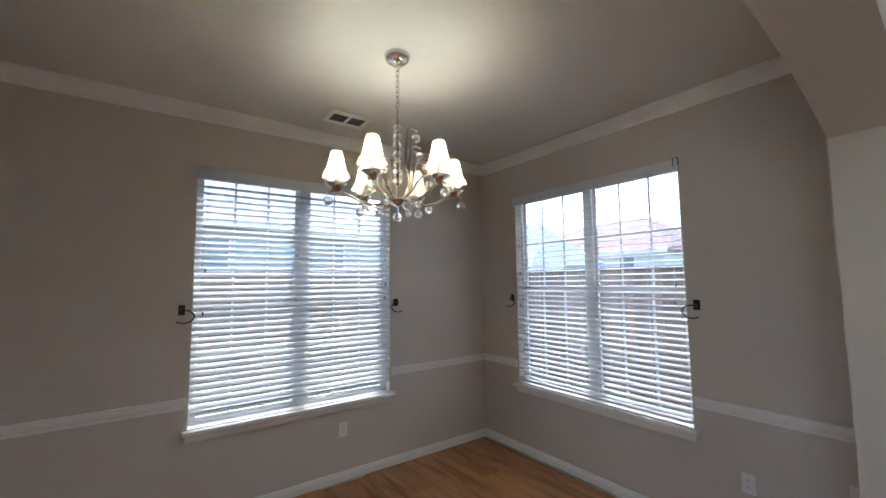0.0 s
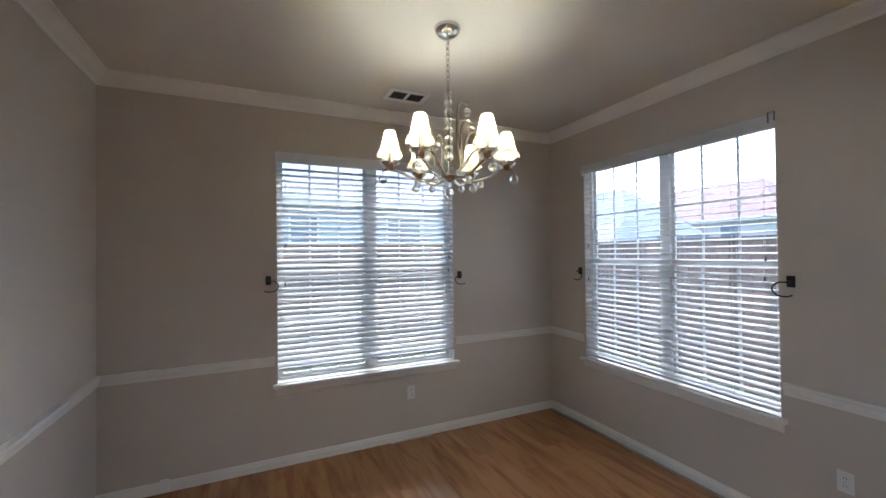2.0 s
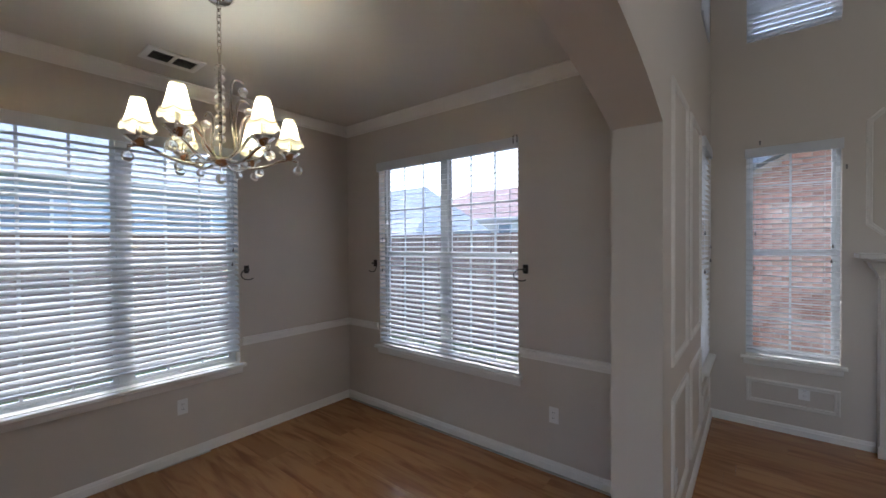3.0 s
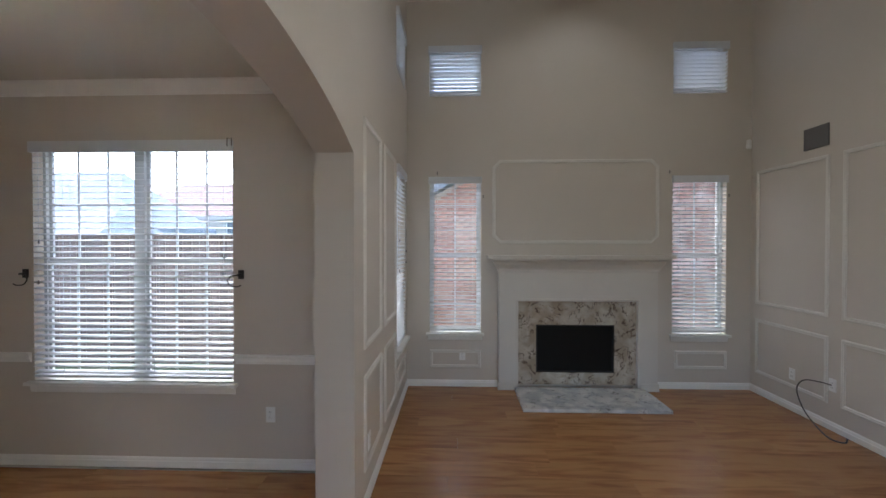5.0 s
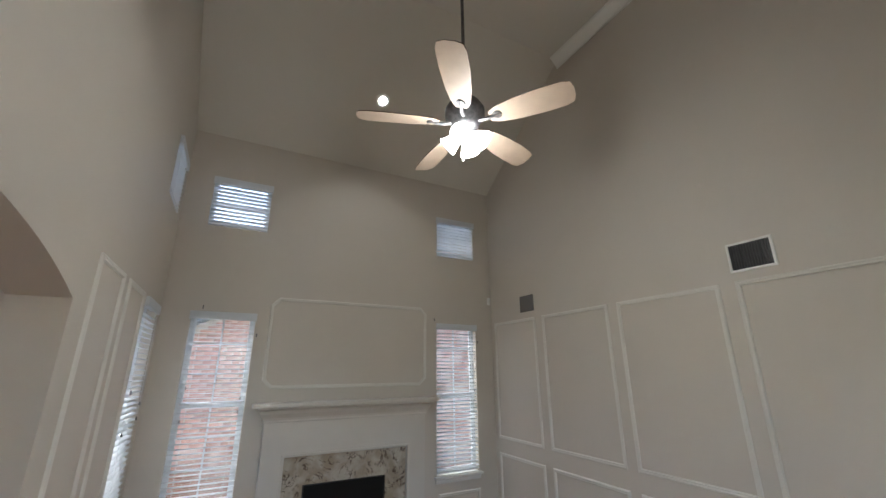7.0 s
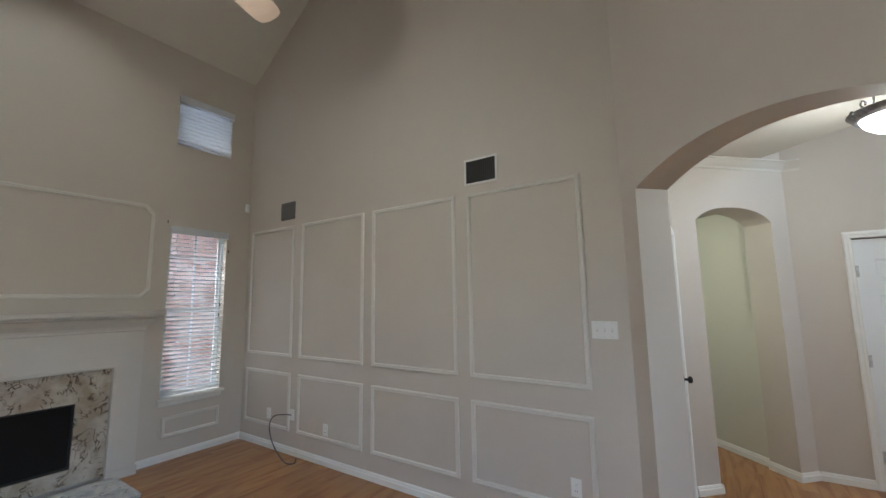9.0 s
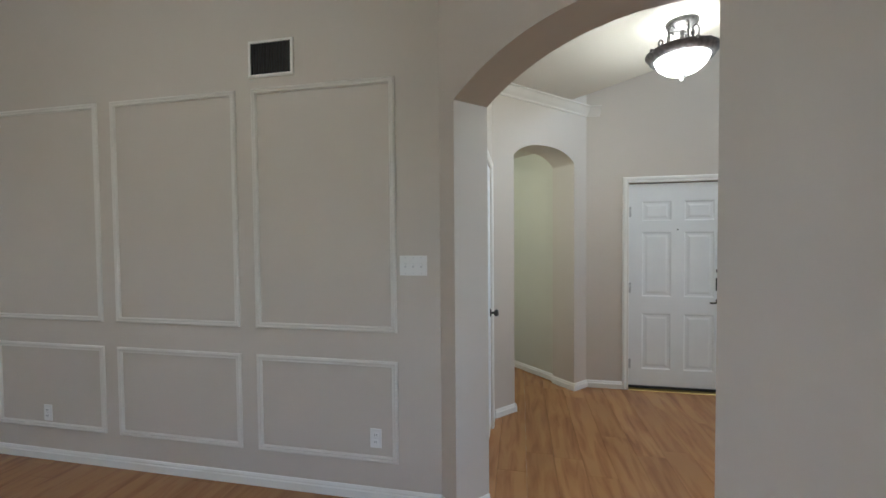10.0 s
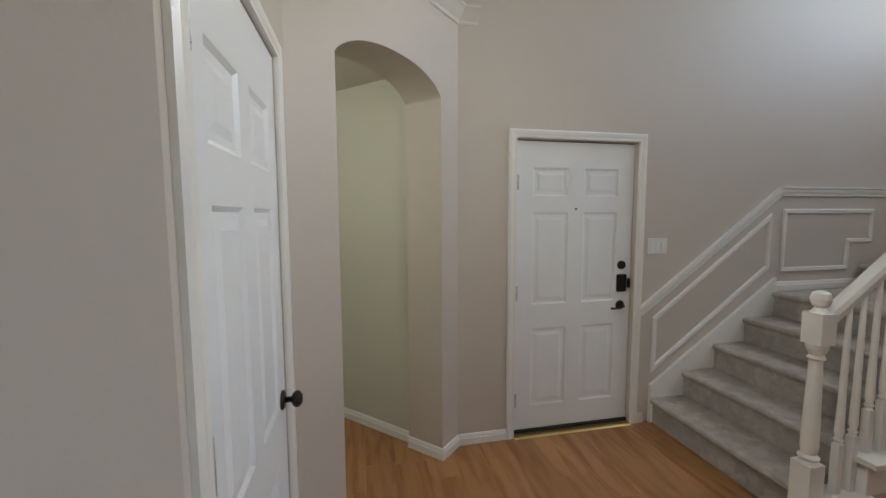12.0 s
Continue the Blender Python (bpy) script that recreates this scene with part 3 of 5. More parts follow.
# ---- windows and blinds ----
def window(name, m, x0, x1, z0, z1, units, cols, rows, sashes, label, sill=True):
    """A window in the wall's opening: frame, sashes with muntins, panes, stool and apron."""
    w = thing(name, m, label, "window", kind="structure")
    part("window_frame", ring(bmesh.new(), rect(x0, x1, z0, z1), [(0, -0.075), (0.022, -0.075), (0.022, -0.13), (0, -0.13), (0, -0.075)]), VINYL, w)
    uw = (x1 - x0 - 0.044) / units
    zz = [z0 + 0.022 + (z1 - z0 - 0.044) * k / sashes for k in range(sashes + 1)]
    for u in range(units):
        a, b = x0 + 0.022 + u * uw, x0 + 0.022 + (u + 1) * uw
        if u:
            part("mullion", block(a - 0.034, a + 0.034, 0.075, 0.125, z0 + 0.023, z1 - 0.023, 0.003), VINYL, w)
            a += 0.034
        if u < units - 1:
            b -= 0.034
        for k in range(sashes):
            lo, hi = zz[k], zz[k + 1]
            yy = 0.085 + 0.012 * k
            part("sash", ring(bmesh.new(), rect(a + 0.001, b - 0.001, lo + 0.001, hi - 0.001), [(0, -yy), (0.026, -yy), (0.026, -yy - 0.02), (0, -yy - 0.02), (0, -yy)]), VINYL, w)
            g = part("pane", block(a + 0.02, b - 0.02, yy + 0.008, yy + 0.012, lo + 0.02, hi - 0.02), PANE, w)
            g.visible_shadow = False
            for i in range(1, cols):
                x = a + (b - a) * i / cols
                part("muntin", block(x - 0.008, x + 0.008, yy + 0.001, yy + 0.007, lo + 0.027, hi - 0.027), VINYL, w)
            for i in range(1, rows):
                z = lo + (hi - lo) * i / rows
                part("muntin", block(a + 0.028, b - 0.028, yy - 0.0005, yy + 0.0075, z - 0.008, z + 0.008), VINYL, w)
    if sill:
        part("sill", block(x0 - 0.035, x1 + 0.035, -0.055, -0.001, z0 - 0.028, z0 - 0.002, 0.006), TRIM, w)
        part("sill_board", block(x0 + 0.001, x1 - 0.001, 0.0, 0.074, z0 - 0.02, z0 + 0.001), TRIM, w)
        part("apron", strip(bmesh.new(), x1 - x0 + 0.03, [(0, -0.055), (0.012, -0.055), (0.018, -0.04), (0.022, -0.012), (0.034, 0), (0, 0)], pose(x0 - 0.015, 0, z0 - 0.028)), TRIM, w)
    return w


def blind(m, x0, x1, z0, z1, tilt, label, group, pitch=0.0445, cords=True, clip=False):
    """A slatted blind hung in the opening: valance, slats, bottom rail, ladder cords and pull cords."""
    b = thing("window_blind", m, label, "window blind", group)
    v = part("valance", block(x0 - 0.008, x1 + 0.008, -0.03, -0.012, z1 - 0.075, z1 + 0.006, 0.004), SLAT, b)
    part("headrail", block(x0 + 0.004, x1 - 0.004, -0.01, 0.04, z1 - 0.05, z1 - 0.006), SLAT, b)
    for s, e in ((-1, x0 - 0.008), (1, x1 + 0.008)):
        part("valance_return", block(e, e - s * 0.014, -0.0115, -0.0005, z1 - 0.075, z1 + 0.006, 0.001), SLAT, b)
    if clip:
        part("valance_clip", tube(bmesh.new(), [(x1 - 0.02, -0.034, z1 - 0.045), (x1 - 0.02, -0.034, z1 + 0.014), (x1 + 0.012, -0.034, z1 + 0.014), (x1 + 0.012, -0.034, z1 - 0.04)], 0.004, 6), IRON, b, "dark wire valance clip")
    zb = z0 + 0.02
    part("bottom_rail", block(x0 + 0.008, x1 - 0.008, -0.012, 0.038, zb, zb + 0.018, 0.004), SLAT, b)
    n = int((z1 - 0.09 - zb - 0.03) / pitch)
    me = None
    w, L = 0.025, (x1 - x0) / 2 - 0.003
    for i in range(n + 1):
        if me is None:
            bm = bmesh.new()
            prof = [(-w, 0), (-w * 0.5, 0.0028), (0, 0.0038), (w * 0.5, 0.0028), (w, 0), (w, -0.0024), (0, 0.001), (-w, -0.0024)]
            strip(bm, 2 * L, prof, pose(-L, 0, 0))
            ob = part("slat", bm, SLAT, b)
            me = ob.data
        else:
            ob = new("slat", me)
            ob.parent = b
        ob.matrix_basis = pose((x0 + x1) / 2, 0.013, zb + 0.042 + i * pitch, tilt + 1.2 * math.sin(i * 2.3), 0.1 * math.sin(i * 1.7), 0)
    ns = 2 if x1 - x0 < 0.8 else 4
    for k in range(ns):
        x = x0 + (x1 - x0) * (0.16 + 0.68 * k / (ns - 1))
        bm = bmesh.new()
        for y in (-0.0135, 0.0395):
            tube(bm, [(x, y, zb + 0.01), (x, y, z1 - 0.05)], 0.0009, 5)
        part("ladder_cord", bm, SLAT, b)
    if cords:
        for x, n0 in ((x1 - 0.06, 0.95), (x1 - 0.052, 0.83), (x0 + 0.06, 1.02), (x0 + 0.066, 0.72)):
            low = z1 - n0 * min(1.0, (z1 - z0) / 1.74)
            part("pull_cord", tube(bmesh.new(), [(x, -0.02, low), (x, -0.019, z1 - 0.08)], 0.001, 5), SLAT, b)
            part("cord_tassel", lathe(bmesh.new(), [(0, 0), (0.007, 0.002), (0.006, 0.02), (0.002, 0.032), (0, 0.032)], 8, pose(x, -0.02, low - 0.03)), PLASTIC if x > 0 and n0 < 0.7 else IRON, b)
    return b


E2 = (-2.67, -1.155)
window("window_1", NWALL, *W1, 2, 3, 2, 2, "wide white double window with grilles in the dining wall")
window("window_2", EWALL, *E2, 0.632, 2.40, 2, 3, 2, 2, "wide white double window with grilles beside the arch")
blind(NWALL, W1[0], W1[1], 0.705, 2.40, 32, "white slatted blind half tilted over the dining window", "dining blinds")
blind(EWALL, *E2, 0.637, 2.40, 12, "white slatted blind with open slats over the dining window", "dining blinds", clip=True)
k = 2
for m, a, b, tl in ((FPWALL, 0.165, 0.765, 3), (FPWALL, 2.935, 3.535, 14), (LNWALL, 4.12, 4.72, 10)):
    k += 1
    window("window_%d" % k, m, a, b, *LOWER, 1, 2, 3, 2, "tall narrow white window with grilles")
    blind(m, a, b, LOWER[0] + 0.01, LOWER[1], tl, "white slatted blind over a tall narrow window", "living room blinds")
    k += 1
    window("window_%d" % k, m, a, b, *UPPER, 1, 2, 2, 1, "small high white window", sill=False)
    blind(m, a, b, UPPER[0] - 0.01, UPPER[1], -25, "white slatted blind closed over a small high window", "high blinds", cords=False)


# ---- doors ----
def panel_door(m, x0, x1, h, label, name, thick=0.04, proud=0.02, gap=0.003):
    """A six-panel door leaf: stiles and rails, sunk panels with raised fields."""
    d = thing(name, m, label, "door", kind="structure")
    w = x1 - x0
    st, mid = 0.13 * w / 0.9, 0.115 * w / 0.9
    cw = (w - 2 * st - mid) / 2
    cols = [(x0 + st, x0 + st + cw), (x0 + st + cw + mid, x1 - st)]
    rows = [(0.2, 0.75), (0.92, 1.55), (1.66, 1.85)]
    rows = [(a * h / 2.03, b * h / 2.03) for a, b in rows]
    holes = [(a, b, c, e) for a, b in cols for c, e in rows]
    part("leaf", slab(bmesh.new(), x0 + gap, x1 - gap, 0.0345, h - gap, proud, proud + thick, holes), DOORW, d)
    for a, b, c, e in holes:
        bm = ring(bmesh.new(), rect(a, b, c, e), [(0, -proud), (0.012, -proud - 0.009), (0.03, -proud - 0.009), (0.05, -proud - 0.003)])
        vs = [v for v in bm.verts][-4:]
        bm.faces.new(vs)
        part("door_panel", bm, DOORW, d)
    return d


def casing(name, m, x0, x1, h, label, w=0.058):
    """Door casing: two legs and a head with mitred corners, and the jamb inside the wall."""
    poly = [(x0 - w, 0.0), (x0, 0.0), (x0, h), (x1, h), (x1, 0.0), (x1 + w, 0.0), (x1 + w, h + w), (x0 - w, h + w)]
    bm = bmesh.new()
    prof = [(0.0, 0.006), (0.004, 0.014), (0.02, 0.012), (0.03, 0.017), (0.046, 0.019), (w, 0.012), (w, 0.0), (0.0, 0.0)]
    path = [(x0, 0.0), (x0, h), (x1, h), (x1, 0.0)]
    dirs = [(-1, 0), (-1, 1), (1, 1), (1, 0)]
    loops = [[bm.verts.new((px + dx * o, -u, pz + dz * o)) for o, u in prof] for (px, pz), (dx, dz) in zip(path, dirs)]
    for a, b in zip(loops, loops[1:]):
        for i in range(len(prof)):
            j = (i + 1) % len(prof)
            bm.faces.new((a[i], a[j], b[j], b[i]))
    bm.faces.new(loops[0])
    bm.faces.new(loops[-1])
    ob = part(name, bm, TRIM)
    ob.matrix_world = m
    tagged(ob, label, "door casing", kind="structure")


def hinge(parent, x, z, y):
    part("hinge", tube(bmesh.new(), [(x, y, z - 0.045), (x, y, z + 0.045)], 0.007, 10), HINGE, parent, "steel hinge")
    part("hinge_leaf", block(x - 0.006, x + 0.024, y + 0.002, y + 0.0065, z - 0.05, z + 0.05), HINGE, parent, "steel hinge leaf")


casing("trim_front_door", FRONT, FDX0 - 0.002, FDX1 + 0.002, 2.066, "white door casing round the front door")
fd = panel_door(FRONT, FDX0, FDX1, 2.064, "closed white six-panel front door with black lock", "door_1", proud=0.035, gap=0.007)
part("weatherstrip", ring(bmesh.new(), rect(FDX0 + 0.0005, FDX1 - 0.0005, 0.0345, 2.0635), [(0, -0.045), (0.0062, -0.045), (0.0062, -0.07), (0, -0.07), (0, -0.045)]), BLACK, fd, "black rubber weatherstrip")
# plain black strip between the door leaf and the threshold
part("door_bottom_strip", block(FDX0 + 0.004, FDX1 - 0.004, 0.02, 0.075, 0.0125, 0.034), BLACK, fd, "black strip under the door")
for z in (0.25, 1.02, 1.78):
    hinge(fd, FDX0 + 0.004, z, 0.026)
part("deadbolt", lathe(bmesh.new(), [(0, 0.022), (0.024, 0.022), (0.031, 0.012), (0.032, 0), (0, 0)], 20, pose(FDX1 - 0.085, 0.0352, 1.195, 90)), DARKM, fd, "round black deadbolt")
part("keypad_lock", block(FDX1 - 0.123, FDX1 - 0.047, 0.012, 0.0348, 1.0, 1.13, 0.012), DARKM, fd, "black keypad lock box")
part("thumb_turn", block(FDX1 - 0.052, FDX1 - 0.03, 0.0, 0.011, 1.03, 1.1, 0.004), DARKM, fd)
part("lever_rose", lathe(bmesh.new(), [(0, 0.014), (0.028, 0.014), (0.034, 0.006), (0.034, 0), (0, 0)], 20, pose(FDX1 - 0.085, 0.0352, 0.9, 90)), DARKM, fd, "round black rose")
part("lever", tube(bmesh.new(), smooth_line([(FDX1 - 0.085, 0.03, 0.9), (FDX1 - 0.085, -0.015, 0.9), (FDX1 - 0.11, -0.022, 0.898), (FDX1 - 0.16, -0.02, 0.888), (FDX1 - 0.19, -0.018, 0.89)], 4), 0.008, 8), DARKM, fd, "black curved lever handle")
part("peephole", lathe(bmesh.new(), [(0, 0.004), (0.006, 0.004), (0.008, 0), (0, 0)], 12, pose((FDX0 + FDX1) / 2, 0.0352, 1.6, 90)), DARKM, fd, "small dark peephole")
th = part("threshold", strip(bmesh.new(), FDX1 - FDX0, [(-0.1, 0), (0.03, 0), (0.022, 0.009), (-0.02, 0.012), (-0.1, 0.012)], pose(FDX0, 0, 0)), BRASS)
th.matrix_world = FRONT
tagged(th, "shiny brass threshold under the front door", "threshold", kind="structure")

casing("trim_closet_door", CLOSET, CLO - 0.002, CHI + 0.002, 2.077, "white casing round the closet door")
cd = panel_door(CLOSET, CLO, CHI, 2.075, "closed white six-panel closet door with black knob", "door_2", proud=0.004, thick=0.035)
for z in (0.3, 1.13, 1.88):
    hinge(cd, CLO + 0.004, z, -0.006)
part("knob_rose", lathe(bmesh.new(), [(0, 0.01), (0.026, 0.01), (0.032, 0.004), (0.032, 0), (0, 0)], 20, pose(CHI - 0.06, 0.004, 0.95, 90)), DARKM, cd, "black knob rose")
part("knob", lathe(bmesh.new(), [(0, 0.066), (0.015, 0.065), (0.026, 0.056), (0.028, 0.046), (0.022, 0.036), (0.01, 0.03), (0.009, 0.01), (0, 0.01)], 20, pose(CHI - 0.06, 0.004, 0.95, 90)), DARKM, cd, "round black door knob", True)


# ---- fireplace ----
fp = thing("fireplace", FPWALL, "white fireplace with mantel shelf and veined granite surround", "fireplace")
Y0, Y1 = 0.96, 2.73
part("surround", slab(bmesh.new(), Y0, Y1, 0, 1.335, -0.1, -0.001, [(1.18, 2.505, 0.0, 1.005)]), FIREP, fp, "painted surround")
part("surround_edge", ring(bmesh.new(), [(1.18, 0.02), (2.505, 0.02), (2.505, 1.005), (1.18, 1.005)], [(-0.028, 0.1005), (-0.024, 0.107), (-0.006, 0.107), (0, 0.1), (0.0, 0.09)]), FIREP, fp)
part("granite_facing", slab(bmesh.new(), 1.1805, 2.5045, 0.055, 1.0045, -0.07, -0.0015, [(1.385, 2.265, 0.19, 0.735)]), GRANITE, fp, "beige granite facing with dark brown veins")
bm = bmesh.new()
mp = [(0.1, 1.335), (0.112, 1.34), (0.112, 1.36), (0.12, 1.38), (0.15, 1.42), (0.165, 1.455), (0.18, 1.465), (0.18, 1.485), (0.001, 1.485), (0.001, 1.335)]
a = []
for o, z in mp:
    e = max(0.0, o - 0.1)
    a.append([bm.verts.new((Y0 - e, -o, z)), bm.verts.new((Y1 + e, -o, z)), bm.verts.new((Y1 + e, -0.001, z)), bm.verts.new((Y0 - e, -0.001, z))])
for p_, q_ in zip(a[:8], a[1:8]):
    for i in range(4):
        bm.faces.new((p_[i], p_[(i + 1) % 4], q_[(i + 1) % 4], q_[i]))
bm.faces.new(a[0])
bm.faces.new(a[7])
for o in a[8:]:
    for v in o:
        bm.verts.remove(v)
part("mantel_moulding", bm, FIREP, fp, "stepped crown under the shelf")
part("mantel_shelf", block(Y0 - 0.13, Y1 + 0.13, -0.235, -0.001, 1.4855, 1.525, 0.006), FIREP, fp, "white mantel shelf")
for e0, e1 in ((Y0 - 0.012, 1.145), (2.54, Y1 + 0.012)):
    part("plinth", block(e0, e1, -0.116, -0.1005, 0.0, 0.085, 0.004), FIREP, fp)
part("firebox", slab(bmesh.new(), 1.387, 2.263, 0.192, 0.733, 0.38, 0.4), BLACK, fp, "dark firebox back")
bm = bmesh.new()
box(bm, 1.3, 1.386, -0.0, 0.38, 0.15, 0.76)
box(bm, 2.264, 2.35, -0.0, 0.38, 0.15, 0.76)
box(bm, 1.387, 2.263, -0.0, 0.38, 0.15, 0.189)
box(bm, 1.387, 2.263, -0.0, 0.38, 0.736, 0.76)
part("firebox_lining", bm, BLACK, fp)
part("glass_front", block(1.386, 2.264, -0.045, -0.04, 0.191, 0.734), DARKGLASS, fp, "black glass front")
part("firebox_frame", ring(bmesh.new(), rect(1.385, 2.265, 0.19, 0.735), [(0.0, 0.05), (0.014, 0.052), (0.018, 0.046), (0.018, 0.04)]), BLACK, fp, "thin black metal frame")
part("hearth", block(1.135, 2.58, -0.7, -0.101, 0.0, 0.035, 0.006), HEARTH, fp, "low granite hearth slab on the floor")


# ---- wall plates and small fixtures ----
def wall_plate(m, x, z, kind, label, gangs=1):
    w = 0.07 + 0.046 * (gangs - 1)
    o = thing("outlet" if kind == "outlet" else "light_switch", m @ pose(x, 0, z), label, "power outlet" if kind == "outlet" else "light switch")
    part("plate", block(-w / 2, w / 2, -0.006, -0.0005, -0.057, 0.057, 0.003), PLASTIC, o)
    for g in range(gangs):
        gx = (g - (gangs - 1) / 2) * 0.046
        if kind == "outlet":
            for dz in (-0.02, 0.02):
                s = part("socket", block(gx - 0.016, gx + 0.016, -0.009, -0.0061, dz - 0.014, dz + 0.014, 0.002), PLASTIC, o)
                for sx in (-0.006, 0.006):
                    part("slot", block(gx + sx - 0.0012, gx + sx + 0.0012, -0.0096, -0.0091, dz - 0.004, dz + 0.006), BLACK, s)
        elif kind == "rocker":
            part("rocker", block(gx - 0.016, gx + 0.016, -0.011, -0.0061, -0.033, 0.033, 0.003), PLASTIC, o)
        else:
            part("toggle_slot", block(gx - 0.006, gx + 0.006, -0.0068, -0.0061, -0.012, 0.012), SLOT, o)
            part("toggle", block(gx - 0.004, gx + 0.004, -0.018, -0.0069, -0.001, 0.01, 0.001), PLASTIC, o)
        for dz in (-0.045, 0.045) if kind != "outlet" else (0,):
            part("screw", lathe(bmesh.new(), [(0, 0.0012), (0.003, 0.001), (0.003, 0), (0, 0)], 8, pose(gx, -0.0061, dz, 90)), STEEL, o)
    return o


wall_plate(NWALL, 1.613, 0.4, "outlet", "white double power outlet on the dining wall")
wall_plate(EWALL, -0.88, 0.4, "outlet", "white double power outlet on the dining wall")
wall_plate(EWALL, -0.42, 0.5, "outlet", "white power outlet close to the arch")
wall_plate(SWALL, -0.96, 0.367, "outlet", "white double power outlet inside a wall panel")
wall_plate(SWALL, -3.4, 0.33, "outlet", "white double power outlet inside a wall panel")
wall_plate(SWALL, -3.93, 0.4, "outlet", "white cable outlet with a cable hanging from it")
wall_plate(SWALL, -4.35, 0.36, "outlet", "white double power outlet inside a wall panel")
wall_plate(FPWALL, 0.55, 0.36, "outlet", "white outlet on the panel under the window")
wall_plate(LNWALL, 2.9, 0.36, "outlet", "white double power outlet inside a wall panel")
wall_plate(SWALL, -0.722, 1.382, "toggle", "white triple toggle switch plate beside the arch", 3)
wall_plate(FRONT, 2.03, 1.33, "rocker", "white triple rocker switch plate by the front door", 3)
jk = thing("phone_jack", NWALL @ pose(-0.18, 0, 0.055), "small white jack box on the baseboard", "wall jack")
part("jack_box", block(-0.027, 0.027, -0.034, -0.0165, -0.04, 0.04, 0.004), PLASTIC, jk)
part("jack_cover", block(-0.02, 0.02, -0.038, -0.0345, -0.03, 0.03, 0.003), PLASTIC, jk)

cb = part("loose_cable", tube(bmesh.new(), smooth_line([(3.93, LS + 0.012, 0.4), (3.98, LS + 0.06, 0.41), (4.12, LS + 0.09, 0.38), (4.18, LS + 0.1, 0.27), (4.08, LS + 0.12, 0.12), (3.9, LS + 0.15, 0.03), (3.75, LS + 0.18, 0.008), (3.64, LS + 0.17, 0.03), (3.62, LS + 0.17, 0.075)], 6), 0.006, 8), CABLE, None, smooth=True)
tagged(cb, "thin dark cable hanging from a wall outlet", "cable")

sp = thing("wall_speaker", SWALL @ pose(-4.11, 0, 2.635), "small grey square speaker grille set in the wall", "speaker")
part("grille_cloth", block(-0.115, 0.115, -0.012, -0.0005, -0.09, 0.09, 0.003), GRILLE, sp)
part("rim", ring(bmesh.new(), rect(-0.125, 0.125, -0.1, 0.1), [(0, 0.0005), (0, 0.014), (0.01, 0.014), (0.01, 0.0005)]), GRILLE, sp)

rv = thing("return_air_vent", SWALL @ pose(-1.595, 0, 2.625), "white-framed return air vent with dark slats", "air vent")
part("vent_frame", ring(bmesh.new(), rect(-0.15, 0.15, -0.108, 0.112), [(0, 0.0005), (0, 0.008), (0.006, 0.012), (0.017, 0.012), (0.017, 0.0005)]), TRIM, rv)
# black sheet on the closed wall, painting the dark of the duct
part("duct_dark", block(-0.134, 0.134, -0.003, -0.0008, -0.092, 0.096), BLACK, rv)
for i in range(15):
    part("slat", block(-0.129 + i * 0.018, -0.123 + i * 0.018, -0.011, -0.0035, -0.0915, 0.0955), DARKM, rv)

si = thing("motion_detector", pose(LE - 0.03, LS + 0.03, 2.77, 0, 0, -135 + 180 + 90), "small white security sensor in the corner", "sensor")
part("sensor_body", block(-0.028, 0.028, -0.04, 0.0, -0.05, 0.05, 0.008), PLASTIC, si)
part("sensor_lens", block(-0.018, 0.018, -0.046, -0.0405, -0.035, 0.0, 0.003), TRIM, si)

dv = thing("ceiling_vent", pose(1.455, 2.74, DC), "white ceiling register with two dark louvred openings", "air vent")
part("vent_frame", slab(bmesh.new(), -0.16, 0.16, -0.11, 0.11, 0.001, 0.009, [(-0.125, -0.01, -0.065, 0.065), (0.01, 0.125, -0.065, 0.065)]), TRIM, dv).matrix_basis = pose(0, 0, 0, -90)
# the register's dark inside is a black sheet under the ceiling
part("duct_dark", block(-0.13, 0.13, -0.07, 0.07, -0.0018, -0.0006), BLACK, dv)
for i in range(5):
    for s in (-0.067, 0.067):
        part("louvre", block(s - 0.056, s + 0.056, -0.052 + i * 0.026, -0.05 + i * 0.026 + 0.006, -0.008, -0.0025), IRON, dv)


def curtain_hook(m, x, z, s):
    """A dark curtain holdback: plate, peg and curled arm."""
    h = thing("curtain_holdback", m @ pose(x, 0, z), "dark metal curtain holdback hook beside the window", "curtain hook", "curtain hooks")
    part("plate", block(-0.019, 0.019, -0.014, -0.0005, -0.032, 0.034, 0.003), DARKM, h)
    part("peg", tube(bmesh.new(), [(0, -0.014, 0.0), (0, -0.05, 0.0)], 0.008, 8), DARKM, h)
    part("arm", tube(bmesh.new(), smooth_line([(0, -0.05, 0), (s * 0.045, -0.055, -0.006), (s * 0.07, -0.06, -0.04), (s * 0.045, -0.062, -0.075), (0.0, -0.064, -0.082), (-s * 0.03, -0.064, -0.072)], 5), 0.0045, 8), DARKM, h, smooth=True)


curtain_hook(NWALL, 0.475, 1.42, 1)
curtain_hook(NWALL, 2.1, 1.41, -1)
curtain_hook(EWALL, -2.725, 1.43, 1)
curtain_hook(EWALL, -1.092, 1.425, -1)

for x, z in ((0.26, 2.47), (0.79, 2.2), (2.9, 2.47), (3.56, 2.2)):
    cbk = thing("curtain_bracket", FPWALL @ pose(x, 0, z), "tiny dark curtain bracket beside the window", "bracket", "curtain brackets")
    part("bracket_plate", block(-0.006, 0.006, -0.004, -0.0005, -0.018, 0.018, 0.001), IRON, cbk)
    part("bracket_peg", tube(bmesh.new(), [(0, -0.004, 0.0), (0, -0.022, 0.002)], 0.004, 8), IRON, cbk)

